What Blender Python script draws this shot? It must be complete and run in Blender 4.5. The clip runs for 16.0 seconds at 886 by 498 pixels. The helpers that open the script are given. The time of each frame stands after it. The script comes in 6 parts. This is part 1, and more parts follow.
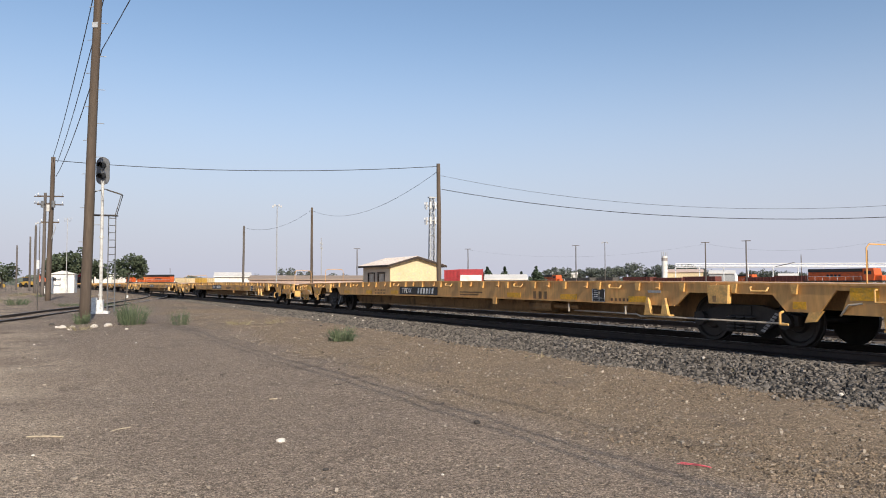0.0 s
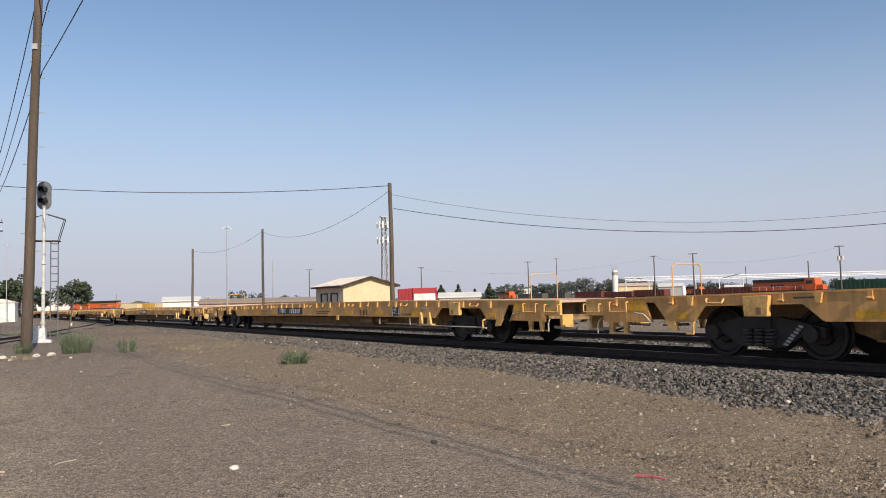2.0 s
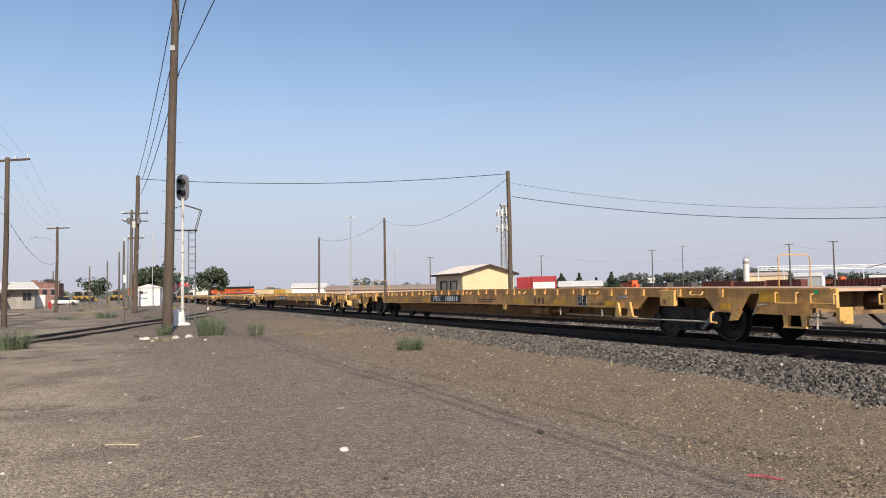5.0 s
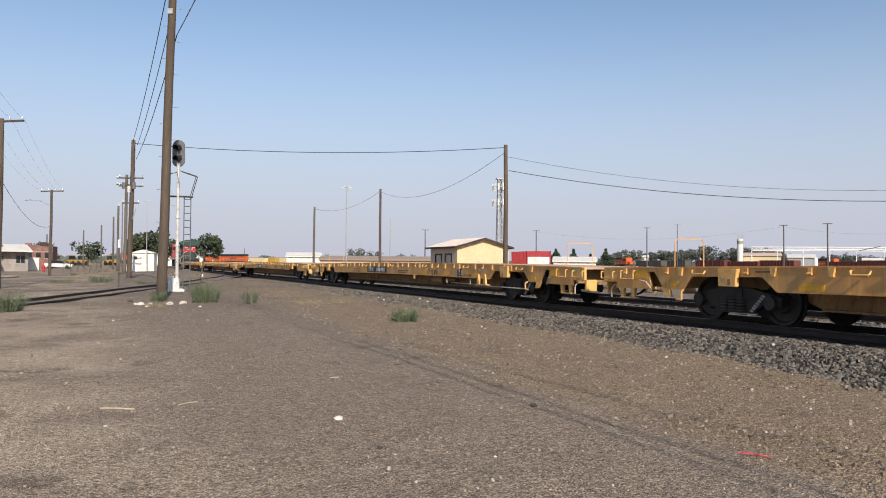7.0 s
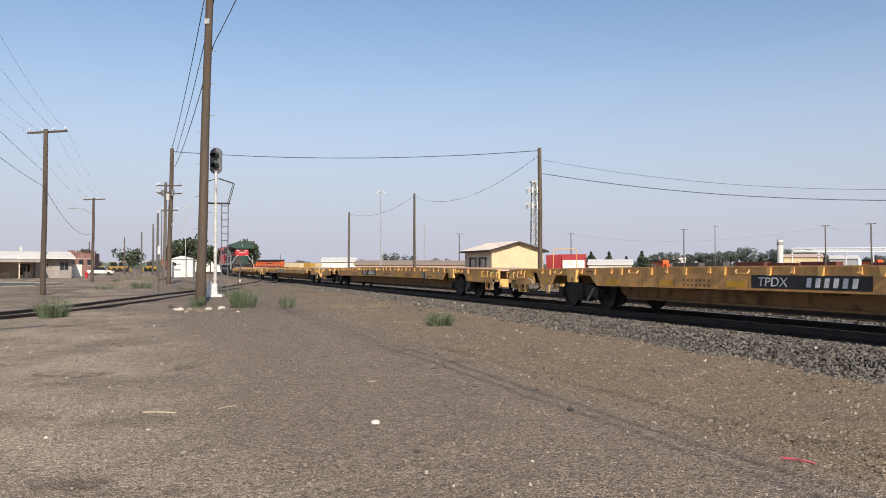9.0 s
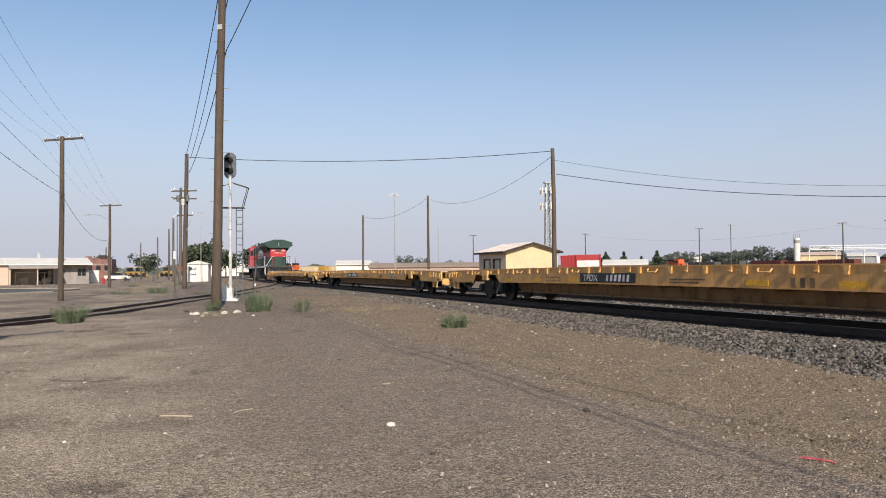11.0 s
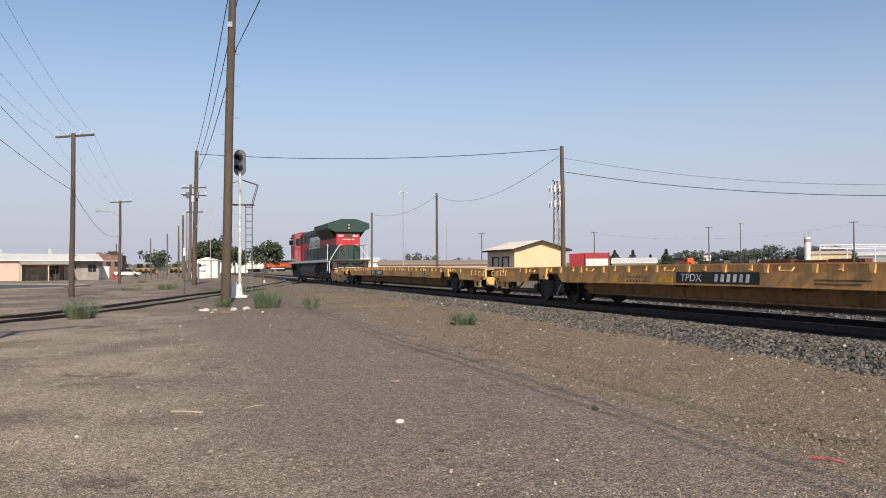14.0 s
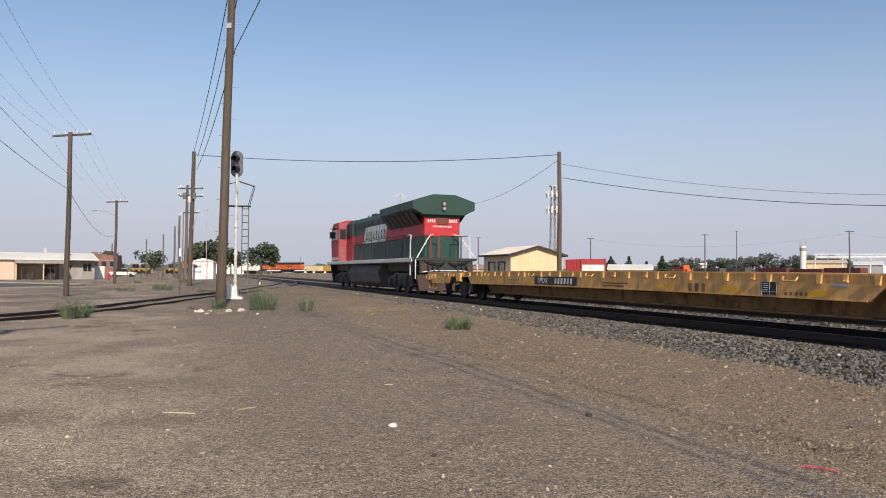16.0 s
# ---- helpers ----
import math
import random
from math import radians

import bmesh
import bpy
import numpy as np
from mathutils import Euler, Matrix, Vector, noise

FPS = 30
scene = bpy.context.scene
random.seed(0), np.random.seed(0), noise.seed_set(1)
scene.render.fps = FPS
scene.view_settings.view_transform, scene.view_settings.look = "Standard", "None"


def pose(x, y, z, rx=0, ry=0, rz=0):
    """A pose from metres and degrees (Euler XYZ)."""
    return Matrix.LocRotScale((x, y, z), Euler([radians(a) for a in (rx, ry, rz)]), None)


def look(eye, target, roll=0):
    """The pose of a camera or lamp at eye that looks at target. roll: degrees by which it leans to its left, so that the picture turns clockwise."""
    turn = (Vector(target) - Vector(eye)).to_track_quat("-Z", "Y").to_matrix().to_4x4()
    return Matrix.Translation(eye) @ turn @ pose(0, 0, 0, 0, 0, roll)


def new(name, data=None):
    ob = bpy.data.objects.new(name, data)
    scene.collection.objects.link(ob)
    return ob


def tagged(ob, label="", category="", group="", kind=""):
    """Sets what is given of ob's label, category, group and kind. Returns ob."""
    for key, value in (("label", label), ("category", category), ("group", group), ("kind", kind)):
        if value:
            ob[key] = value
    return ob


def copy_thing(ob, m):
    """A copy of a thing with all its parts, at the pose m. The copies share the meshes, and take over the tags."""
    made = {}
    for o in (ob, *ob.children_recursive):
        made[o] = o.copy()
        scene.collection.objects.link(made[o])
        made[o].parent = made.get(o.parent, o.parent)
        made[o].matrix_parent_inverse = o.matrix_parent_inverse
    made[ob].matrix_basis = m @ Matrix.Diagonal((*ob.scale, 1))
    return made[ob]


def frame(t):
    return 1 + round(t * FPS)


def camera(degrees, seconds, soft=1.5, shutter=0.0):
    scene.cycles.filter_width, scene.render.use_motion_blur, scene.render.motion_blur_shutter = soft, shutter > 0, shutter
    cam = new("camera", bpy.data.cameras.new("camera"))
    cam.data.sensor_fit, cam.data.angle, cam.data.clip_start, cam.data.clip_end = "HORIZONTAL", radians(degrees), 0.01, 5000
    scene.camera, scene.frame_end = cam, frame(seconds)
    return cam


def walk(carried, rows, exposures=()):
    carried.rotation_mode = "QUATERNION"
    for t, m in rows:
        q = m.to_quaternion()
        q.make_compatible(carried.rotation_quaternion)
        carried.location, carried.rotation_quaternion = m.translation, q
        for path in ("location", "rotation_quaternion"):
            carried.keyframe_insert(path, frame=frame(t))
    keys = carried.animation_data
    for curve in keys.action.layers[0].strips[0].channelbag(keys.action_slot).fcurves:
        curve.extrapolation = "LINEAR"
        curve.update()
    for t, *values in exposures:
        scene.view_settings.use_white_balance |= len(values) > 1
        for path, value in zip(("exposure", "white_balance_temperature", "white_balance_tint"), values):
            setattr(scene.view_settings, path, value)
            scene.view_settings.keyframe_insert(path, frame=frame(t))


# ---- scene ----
# The camera, held in the hand at one spot.
cam = camera(60.0, 16.0, soft=1.0)
ROWS = [
    (0.0, -0.097, -0.000, 1.597, 92.534, -0.062, -1.589),
    (0.5, -0.089, 0.003, 1.596, 92.994, -0.091, -0.841),
    (1.0, -0.088, -0.000, 1.600, 93.485, -0.297, -0.020),
    (1.2, -0.090, 0.003, 1.600, 93.697, -0.240, -0.474),
    (1.5, -0.093, 0.008, 1.600, 93.843, -0.516, -1.967),
    (1.7, -0.105, 0.006, 1.600, 94.001, -0.780, -3.394),
    (2.0, -0.100, 0.004, 1.599, 93.880, -1.450, -5.130),
    (2.3, -0.029, -0.001, 1.583, 94.508, -1.298, -4.948),
    (2.5, 0.027, -0.005, 1.572, 94.471, 0.041, -3.723),
    (2.7, 0.060, -0.005, 1.581, 93.328, 1.639, -1.400),
    (3.0, 0.072, -0.005, 1.594, 93.041, 1.708, 1.999),
    (5.5, 0.039, 0.011, 1.605, 93.187, -1.029, 3.795),
    (6.0, 0.026, 0.006, 1.603, 92.286, -0.369, 3.067),
    (6.5, 0.022, -0.007, 1.598, 91.368, 0.568, 3.394),
    (7.0, 0.020, 0.011, 1.605, 91.130, 0.454, 3.493),
    (7.5, 0.025, 0.007, 1.604, 91.111, 0.030, 3.685),
    (8.0, 0.022, 0.017, 1.600, 90.995, -0.051, 3.840),
    (8.5, 0.015, 0.006, 1.604, 91.196, 0.014, 4.748),
    (9.0, 0.012, -0.007, 1.608, 91.415, 0.037, 6.045),
    (9.5, 0.015, 0.003, 1.601, 91.597, -0.217, 6.752),
    (12.0, 0.018, 0.005, 1.604, 91.470, -0.658, 7.073),
    (12.5, 0.022, 0.007, 1.603, 91.421, -0.670, 6.747),
    (13.0, 0.015, -0.004, 1.605, 91.453, -0.633, 6.760),
    (13.5, 0.015, -0.009, 1.604, 91.435, -0.528, 7.154),
    (14.0, 0.010, -0.022, 1.606, 91.388, -0.338, 7.729),
    (14.5, 0.003, -0.010, 1.604, 91.531, -0.026, 8.836),
    (15.0, 0.011, -0.008, 1.607, 91.742, 0.114, 8.801),
    (15.5, 0.012, -0.003, 1.611, 91.862, 0.313, 8.258),
    (16.0, 0.018, -0.002, 1.604, 91.695, 0.402, 7.466),
]
walk(cam, [(t, look((x, y, z), Vector((x, y, z)) + pose(0, 0, 0, rx, 0, rz).to_3x3() @ Vector((0, 0, -1)), roll))
           for t, x, y, z, rx, roll, rz in ROWS], ((0.0, 0.08), (1.2, 0.07), (2.0, -0.02), (3.0, 0.06), (6.0, 0.04), (9.5, 0.03), (12.5, 0.0), (16.0, -0.04)))

# ---- light ----
HEAD = radians(-27.0)                       # bearing of the main track
AL = Vector((math.sin(HEAD), math.cos(HEAD), 0))    # along the track, away
AC = Vector((math.cos(HEAD), -math.sin(HEAD), 0))   # across it, to the far side
SUN = (-1.55 * AL - 0.14 * AC + Vector((0, 0, 1))).normalized()
world = bpy.data.worlds.new("sky")
scene.world = world
world.use_nodes = True
wn = world.node_tree.nodes
sky = wn.new("ShaderNodeTexSky")
sky.sky_type = "NISHITA"
sky.sun_disc = False
sky.sun_elevation = math.asin(SUN.z)
sky.sun_rotation = math.atan2(SUN.x, SUN.y)
sky.air_density, sky.dust_density, sky.ozone_density = 1.0, 0.45, 1.9
# summer smoke: the sky pales evenly towards the horizon all round
wl = world.node_tree.links
w_tc, w_sep, w_rng, w_mix = (wn.new(k) for k in ("ShaderNodeTexCoord", "ShaderNodeSeparateXYZ", "ShaderNodeMapRange", "ShaderNodeMix"))
wl.new(w_tc.outputs["Generated"], w_sep.inputs[0])
w_rng.interpolation_type = "SMOOTHERSTEP"
w_rng.inputs["From Min"].default_value, w_rng.inputs["From Max"].default_value = -0.06, 0.40
w_rng.inputs["To Min"].default_value, w_rng.inputs["To Max"].default_value = 1.0, 0.0
wl.new(w_sep.outputs[2], w_rng.inputs[0])
w_mix.data_type = "RGBA"
wl.new(w_rng.outputs[0], w_mix.inputs[0])
wl.new(sky.outputs[0], w_mix.inputs[6])
w_mix.inputs[7].default_value = (3.98, 4.08, 4.92, 1)
wl.new(w_mix.outputs[2], wn["Background"].inputs[0])
wn["Background"].inputs[1].default_value = 0.130
sun = bpy.data.lights.new("sun", "SUN")
sun.energy, sun.angle, sun.color = 5.2, radians(0.36), (1.0, 0.90, 0.76)
new("sun", sun).matrix_world = look(SUN * 80, (0, 0, 0))
scene.view_settings.exposure = 0.0

RAIL = 0.53      # top of the rails
MID = 12.02      # main track's middle, across


def at(s, d, z=0.0):
    """A place from metres along and across the track."""
    return AL * s + AC * d + Vector((0, 0, z))


def far(bearing, dist, z=0.0):
    b = radians(bearing)
    return Vector((math.sin(b) * dist, math.cos(b) * dist, z))


def smooth(u):
    u = min(1.0, max(0.0, u))
    return u * u * (3 - 2 * u)


def land(s, d):
    """Height of the ground."""
    return 0.55 * (1 - math.exp(-max(0.0, s - 2) / 45)) * (0.45 + 0.55 * smooth((d + 4) / 12))


def land_xy(p):
    return land(p.x * AL.x + p.y * AL.y, p.x * AC.x + p.y * AC.y)


# ---- materials ----
def mat(name, c1, c2=None, rough=0.75, metal=0.0, scale=1.5, fine=30.0, bump=0.15, grime=None, streak=1.0, vary=0.0, depth=0.01):
    m = bpy.data.materials.new(name)
    m.use_nodes = True
    n, ln = m.node_tree.nodes, m.node_tree.links
    b = n["Principled BSDF"]
    tc = n.new("ShaderNodeTexCoord")
    mp = n.new("ShaderNodeMapping")
    mp.inputs["Scale"].default_value = (1, 1, 1 / streak)
    ln.new(tc.outputs["Object"], mp.inputs[0])
    big, small = n.new("ShaderNodeTexNoise"), n.new("ShaderNodeTexNoise")
    for node, sc, det in ((big, scale, 6), (small, fine, 4)):
        node.inputs["Scale"].default_value = sc
        node.inputs["Detail"].default_value = det
        ln.new(mp.outputs[0], node.inputs["Vector"])
    info = n.new("ShaderNodeObjectInfo")
    add = n.new("ShaderNodeVectorMath")
    add.operation = "ADD"
    ln.new(tc.outputs["Object"], add.inputs[0])
    sc7 = n.new("ShaderNodeMath")
    sc7.operation = "MULTIPLY"
    sc7.inputs[1].default_value = 37.0
    ln.new(info.outputs["Random"], sc7.inputs[0])
    ln.new(sc7.outputs[0], add.inputs[1])
    ln.new(add.outputs[0], mp.inputs[0])
    ramp = n.new("ShaderNodeValToRGB")
    ramp.color_ramp.elements[0].position, ramp.color_ramp.elements[1].position = 0.36, 0.64
    ramp.color_ramp.elements[0].color = (*c1, 1)
    ramp.color_ramp.elements[1].color = (*(c2 or [c * 0.8 for c in c1]), 1)
    ln.new(big.outputs[0], ramp.inputs[0])
    hsv = n.new("ShaderNodeHueSaturation")
    mr = n.new("ShaderNodeMapRange")
    mr.inputs["From Min"].default_value, mr.inputs["From Max"].default_value = 0.25, 0.75
    mr.inputs["To Min"].default_value, mr.inputs["To Max"].default_value = 0.78, 1.22
    ln.new(small.outputs[0], mr.inputs[0])
    val = mr.outputs[0]
    if vary:
        v2 = n.new("ShaderNodeMapRange")
        v2.inputs["To Min"].default_value, v2.inputs["To Max"].default_value = 1 - vary, 1 + vary
        ln.new(info.outputs["Random"], v2.inputs[0])
        mul = n.new("ShaderNodeMath")
        mul.operation = "MULTIPLY"
        ln.new(val, mul.inputs[0])
        ln.new(v2.outputs[0], mul.inputs[1])
        val = mul.outputs[0]
    ln.new(val, hsv.inputs["Value"])
    ln.new(ramp.outputs[0], hsv.inputs["Color"])
    col = hsv.outputs[0]
    if grime:
        third = n.new("ShaderNodeTexNoise")
        third.inputs["Scale"].default_value, third.inputs["Detail"].default_value = scale * 3.1, 8
        ln.new(mp.outputs[0], third.inputs["Vector"])
        r3 = n.new("ShaderNodeValToRGB")
        r3.color_ramp.elements[0].position, r3.color_ramp.elements[1].position = 0.5, 0.68
        r3.color_ramp.elements[1].color = (0.75, 0.75, 0.75, 1)
        ln.new(third.outputs[0], r3.inputs[0])
        mix = n.new("ShaderNodeMix")
        mix.data_type = "RGBA"
        ln.new(r3.outputs[0], mix.inputs[0])
        ln.new(col, mix.inputs[6])
        mix.inputs[7].default_value = (*grime, 1)
        col = mix.outputs[2]
    ln.new(col, b.inputs["Base Color"])
    b.inputs["Roughness"].default_value, b.inputs["Metallic"].default_value = rough, metal
    if bump:
        bp = n.new("ShaderNodeBump")
        bp.inputs["Strength"].default_value, bp.inputs["Distance"].default_value = bump, depth
        ln.new(small.outputs[0], bp.inputs["Height"])
        ln.new(bp.outputs[0], b.inputs["Normal"])
    return m


def island_mat(name, c1, c2, rough=0.9):
    """For loose stones and leaves: each piece has its own shade."""
    m = bpy.data.materials.new(name)
    m.use_nodes = True
    n, ln = m.node_tree.nodes, m.node_tree.links
    g = n.new("ShaderNodeNewGeometry")
    ramp = n.new("ShaderNodeValToRGB")
    ramp.color_ramp.elements[0].color, ramp.color_ramp.elements[1].color = (*c1, 1), (*c2, 1)
    ln.new(g.outputs["Random Per Island"], ramp.inputs[0])
    ln.new(ramp.outputs[0], n["Principled BSDF"].inputs["Base Color"])
    n["Principled BSDF"].inputs["Roughness"].default_value = rough
    return m


def ground_mat():
    m = bpy.data.materials.new("dirt_and_gravel")
    m.use_nodes = True
    n, ln = m.node_tree.nodes, m.node_tree.links
    b = n["Principled BSDF"]
    tc = n.new("ShaderNodeTexCoord")
    mp = n.new("ShaderNodeMapping")
    mp.inputs["Rotation"].default_value = (0, 0, radians(-27.0))
    ln.new(tc.outputs["Object"], mp.inputs[0])

    def noise_at(sc, det=5, rough=0.55):
        k = n.new("ShaderNodeTexNoise")
        k.inputs["Scale"].default_value, k.inputs["Detail"].default_value, k.inputs["Roughness"].default_value = sc, det, rough
        ln.new(mp.outputs[0], k.inputs["Vector"])
        return k.outputs[0]

    def ramp_of(src, lo, hi):
        k = n.new("ShaderNodeMapRange")
        k.interpolation_type = "SMOOTHSTEP"
        k.inputs["From Min"].default_value, k.inputs["From Max"].default_value = lo, hi
        ln.new(src, k.inputs[0])
        return k.outputs[0]

    def math2(op, a, c):
        k = n.new("ShaderNodeMath")
        k.operation = op
        ln.new(a, k.inputs[0])
        if isinstance(c, float):
            k.inputs[1].default_value = c
        else:
            ln.new(c, k.inputs[1])
        return k.outputs[0]

    def mixed(f, a, c):
        k = n.new("ShaderNodeMix")
        k.data_type = "RGBA"
        ln.new(f, k.inputs[0])
        for i, v in ((6, a), (7, c)):
            if isinstance(v, tuple):
                k.inputs[i].default_value = (*v, 1)
            else:
                ln.new(v, k.inputs[i])
        return k.outputs[2]

    sep = n.new("ShaderNodeSeparateXYZ")
    ln.new(mp.outputs[0], sep.inputs[0])
    wob = math2("MULTIPLY", math2("SUBTRACT", noise_at(0.35, 4), 0.5), 3.2)
    d = math2("ADD", sep.outputs[0], wob)
    s = sep.outputs[1]
    lane, dust = (0.250, 0.194, 0.146), (0.395, 0.313, 0.230)
    strip, dark = (0.250, 0.187, 0.126), (0.175, 0.134, 0.102)
    c = mixed(ramp_of(d, 5.6, 4.6), strip, lane)
    left = math2("MULTIPLY", ramp_of(d, 1.6, -1.0), ramp_of(noise_at(0.5, 6), 0.3, 0.62))
    c = mixed(left, c, dust)
    far_s = ramp_of(s, 14.0, 34.0)
    c = mixed(math2("MULTIPLY", far_s, ramp_of(noise_at(0.22, 5), 0.35, 0.65)), c, (0.196, 0.155, 0.124))
    c = mixed(math2("MULTIPLY", ramp_of(noise_at(1.1, 6, 0.65), 0.52, 0.66), ramp_of(noise_at(0.3), 0.4, 0.6)), c, dark)
    c = mixed(math2("MULTIPLY", ramp_of(noise_at(2.6, 6, 0.7), 0.58, 0.74), ramp_of(noise_at(0.8), 0.35, 0.6)), c, (0.37, 0.305, 0.24))
    grit = noise_at(80, 3, 0.7)
    vor = n.new("ShaderNodeTexVoronoi")
    vor.inputs["Scale"].default_value = 60
    ln.new(mp.outputs[0], vor.inputs["Vector"])
    hsv = n.new("ShaderNodeHueSaturation")
    hsv.inputs["Saturation"].default_value = 0.98

    def cells(sc, lo, hi):
        k = n.new("ShaderNodeTexVoronoi")
        k.inputs["Scale"].default_value = sc
        ln.new(mp.outputs[0], k.inputs["Vector"])
        q = n.new("ShaderNodeSeparateColor")
        ln.new(k.outputs["Color"], q.inputs[0])
        z = n.new("ShaderNodeMapRange")
        z.inputs["To Min"].default_value, z.inputs["To Max"].default_value = lo, hi
        ln.new(q.outputs[0], z.inputs[0])
        return z.outputs[0]

    speck = math2("MULTIPLY", cells(24, 0.84, 1.16), math2("MULTIPLY", cells(55, 0.58, 1.42), cells(110, 0.48, 1.52)))
    mr = n.new("ShaderNodeMapRange")
    mr.inputs["From Min"].default_value, mr.inputs["From Max"].default_value = 0.3, 0.7
    mr.inputs["To Min"].default_value, mr.inputs["To Max"].default_value = 0.72, 1.28
    ln.new(grit, mr.inputs[0])
    ln.new(math2("MULTIPLY", mr.outputs[0], speck), hsv.inputs["Value"])
    ln.new(c, hsv.inputs["Color"])
    ln.new(hsv.outputs[0], b.inputs["Base Color"])
    b.inputs["Roughness"].default_value = 0.95
    b.inputs["Specular IOR Level"].default_value = 0.15
    bp = n.new("ShaderNodeBump")
    bp.inputs["Strength"].default_value, bp.inputs["Distance"].default_value = 1.0, 0.021
    hgt = math2("ADD", math2("MULTIPLY", vor.outputs[0], -0.7), math2("MULTIPLY", noise_at(14, 5), 1.3))
    ln.new(hgt, bp.inputs["Height"])
    ln.new(bp.outputs[0], b.inputs["Normal"])
    return m


GROUND = ground_mat()
YELLOW = mat("faded_yellow_paint", (0.70, 0.385, 0.128), (0.64, 0.335, 0.105), 0.6, scale=0.7, fine=14, bump=0.05, grime=(0.47, 0.265, 0.105), streak=5, vary=0.05)
BRIGHT = mat("bright_yellow_paint", (0.78, 0.46, 0.15), (0.70, 0.40, 0.125), 0.55, scale=2, grime=(0.42, 0.25, 0.10))
PATCH = mat("reflective_yellow", (0.84, 0.43, 0.012), (0.70, 0.36, 0.03), 0.5, scale=5, grime=(0.52, 0.30, 0.07))
BELLY = mat("grimy_brown_steel", (0.34, 0.205, 0.09), (0.27, 0.16, 0.072), 0.8, scale=1.2, streak=2, grime=(0.09, 0.06, 0.035))
DECK = mat("worn_deck_paint", (0.62, 0.42, 0.30), (0.50, 0.33, 0.23), 0.8, scale=0.8, grime=(0.30, 0.20, 0.14))
TRUCK = mat("oily_cast_steel", (0.022, 0.019, 0.017), (0.035, 0.029, 0.024), 0.7, scale=4, bump=0.3)
LSPRING = mat("worn_spring_steel", (0.075, 0.070, 0.066), (0.045, 0.041, 0.038), 0.55, 0.3, scale=6)
WHEEL = mat("wheel_steel", (0.035, 0.031, 0.029), (0.022, 0.019, 0.017), 0.55, 0.3, scale=5)
BLACK = mat("black_paint", (0.012, 0.012, 0.012), (0.02, 0.02, 0.019), 0.5, scale=4)
WHITE = mat("white_paint", (0.72, 0.72, 0.70), (0.6, 0.6, 0.58), 0.6, scale=3, grime=(0.35, 0.33, 0.3))
LETTER = mat("white_lettering_paint", (0.80, 0.80, 0.78), (0.66, 0.66, 0.64), 0.6, scale=9, bump=0)
CREAM_ROD = mat("pale_pipe", (0.55, 0.47, 0.36), (0.42, 0.36, 0.28), 0.6, scale=3)
FADED = mat("faded_lettering", (0.17, 0.10, 0.05), (0.22, 0.13, 0.06), 0.8, scale=4)
GREEN_DOT = mat("green_sticker", (0.05, 0.75, 0.25), (0.05, 0.7, 0.22), 0.6)
RUST = mat("rust_brown", (0.125, 0.062, 0.038), (0.08, 0.045, 0.03), 0.85, scale=3, bump=0.3)
RAILM = mat("rail_steel", (0.055, 0.039, 0.032), (0.038, 0.029, 0.025), 0.6, 0.4, scale=3)
RAILTOP = mat("polished_rail_head", (0.30, 0.28, 0.26), (0.22, 0.2, 0.19), 0.35, 0.9, scale=3)
TIE = mat("creosote_timber", (0.055, 0.042, 0.033), (0.085, 0.068, 0.055), 0.9, scale=2, fine=25, bump=0.5, streak=0.2)
BED = mat("ballast_bed", (0.105, 0.097, 0.092), (0.065, 0.06, 0.057), 0.95, scale=3, fine=26, bump=1.0, depth=0.04)
STONES = island_mat("ballast_stone", (0.022, 0.019, 0.017), (0.245, 0.214, 0.182))
PEBBLES = island_mat("pebbles", (0.07, 0.054, 0.040), (0.50, 0.42, 0.33))
CLODS = island_mat("earth_clods", (0.070, 0.051, 0.034), (0.300, 0.222, 0.148))
WOOD = mat("weathered_pole_timber", (0.118, 0.086, 0.062), (0.078, 0.059, 0.045), 0.9, scale=1.5, fine=22, bump=0.5, streak=9, grime=(0.06, 0.042, 0.03))
GREYWOOD = mat("grey_pole_timber", (0.13, 0.11, 0.095), (0.09, 0.078, 0.07), 0.9, scale=1.5, fine=20, bump=0.4, streak=8)
WIRE = mat("dark_cable", (0.03, 0.03, 0.035), (0.04, 0.04, 0.045), 0.6, bump=0)
GALV = mat("galvanised_steel", (0.50, 0.50, 0.49), (0.38, 0.38, 0.38), 0.45, 0.4, scale=3)
ALU = mat("silver_paint", (0.62, 0.61, 0.57), (0.5, 0.49, 0.46), 0.5, 0.1, scale=3, grime=(0.35, 0.31, 0.26))
SIGHEAD = mat("signal_grey", (0.10, 0.105, 0.11), (0.15, 0.15, 0.155), 0.6, scale=5)
CREAM = mat("cream_stucco", (0.70, 0.56, 0.33), (0.62, 0.49, 0.29), 0.9, scale=0.8, fine=12, grime=(0.55, 0.46, 0.33))
TAUPE = mat("taupe_stucco", (0.62, 0.50, 0.37), (0.54, 0.43, 0.32), 0.9, scale=0.8)
SHINGLE = mat("pale_roofing", (0.68, 0.60, 0.54), (0.58, 0.51, 0.45), 0.9, scale=1.2, fine=10, grime=(0.45, 0.38, 0.32))
TRIMB = mat("brown_trim", (0.036, 0.024, 0.019), (0.05, 0.034, 0.026), 0.8)
DOORM = mat("weathered_door", (0.62, 0.54, 0.44), (0.52, 0.45, 0.36), 0.8, scale=3)
# Near-black brown for benches, and for panels that paint in the shade inside openings.
DARKIN = mat("dark_interior", (0.035, 0.028, 0.024), (0.05, 0.04, 0.035), 0.9)
RED = mat("red_paint", (0.42, 0.028, 0.035), (0.33, 0.025, 0.03), 0.5, scale=1.5, grime=(0.2, 0.03, 0.03))
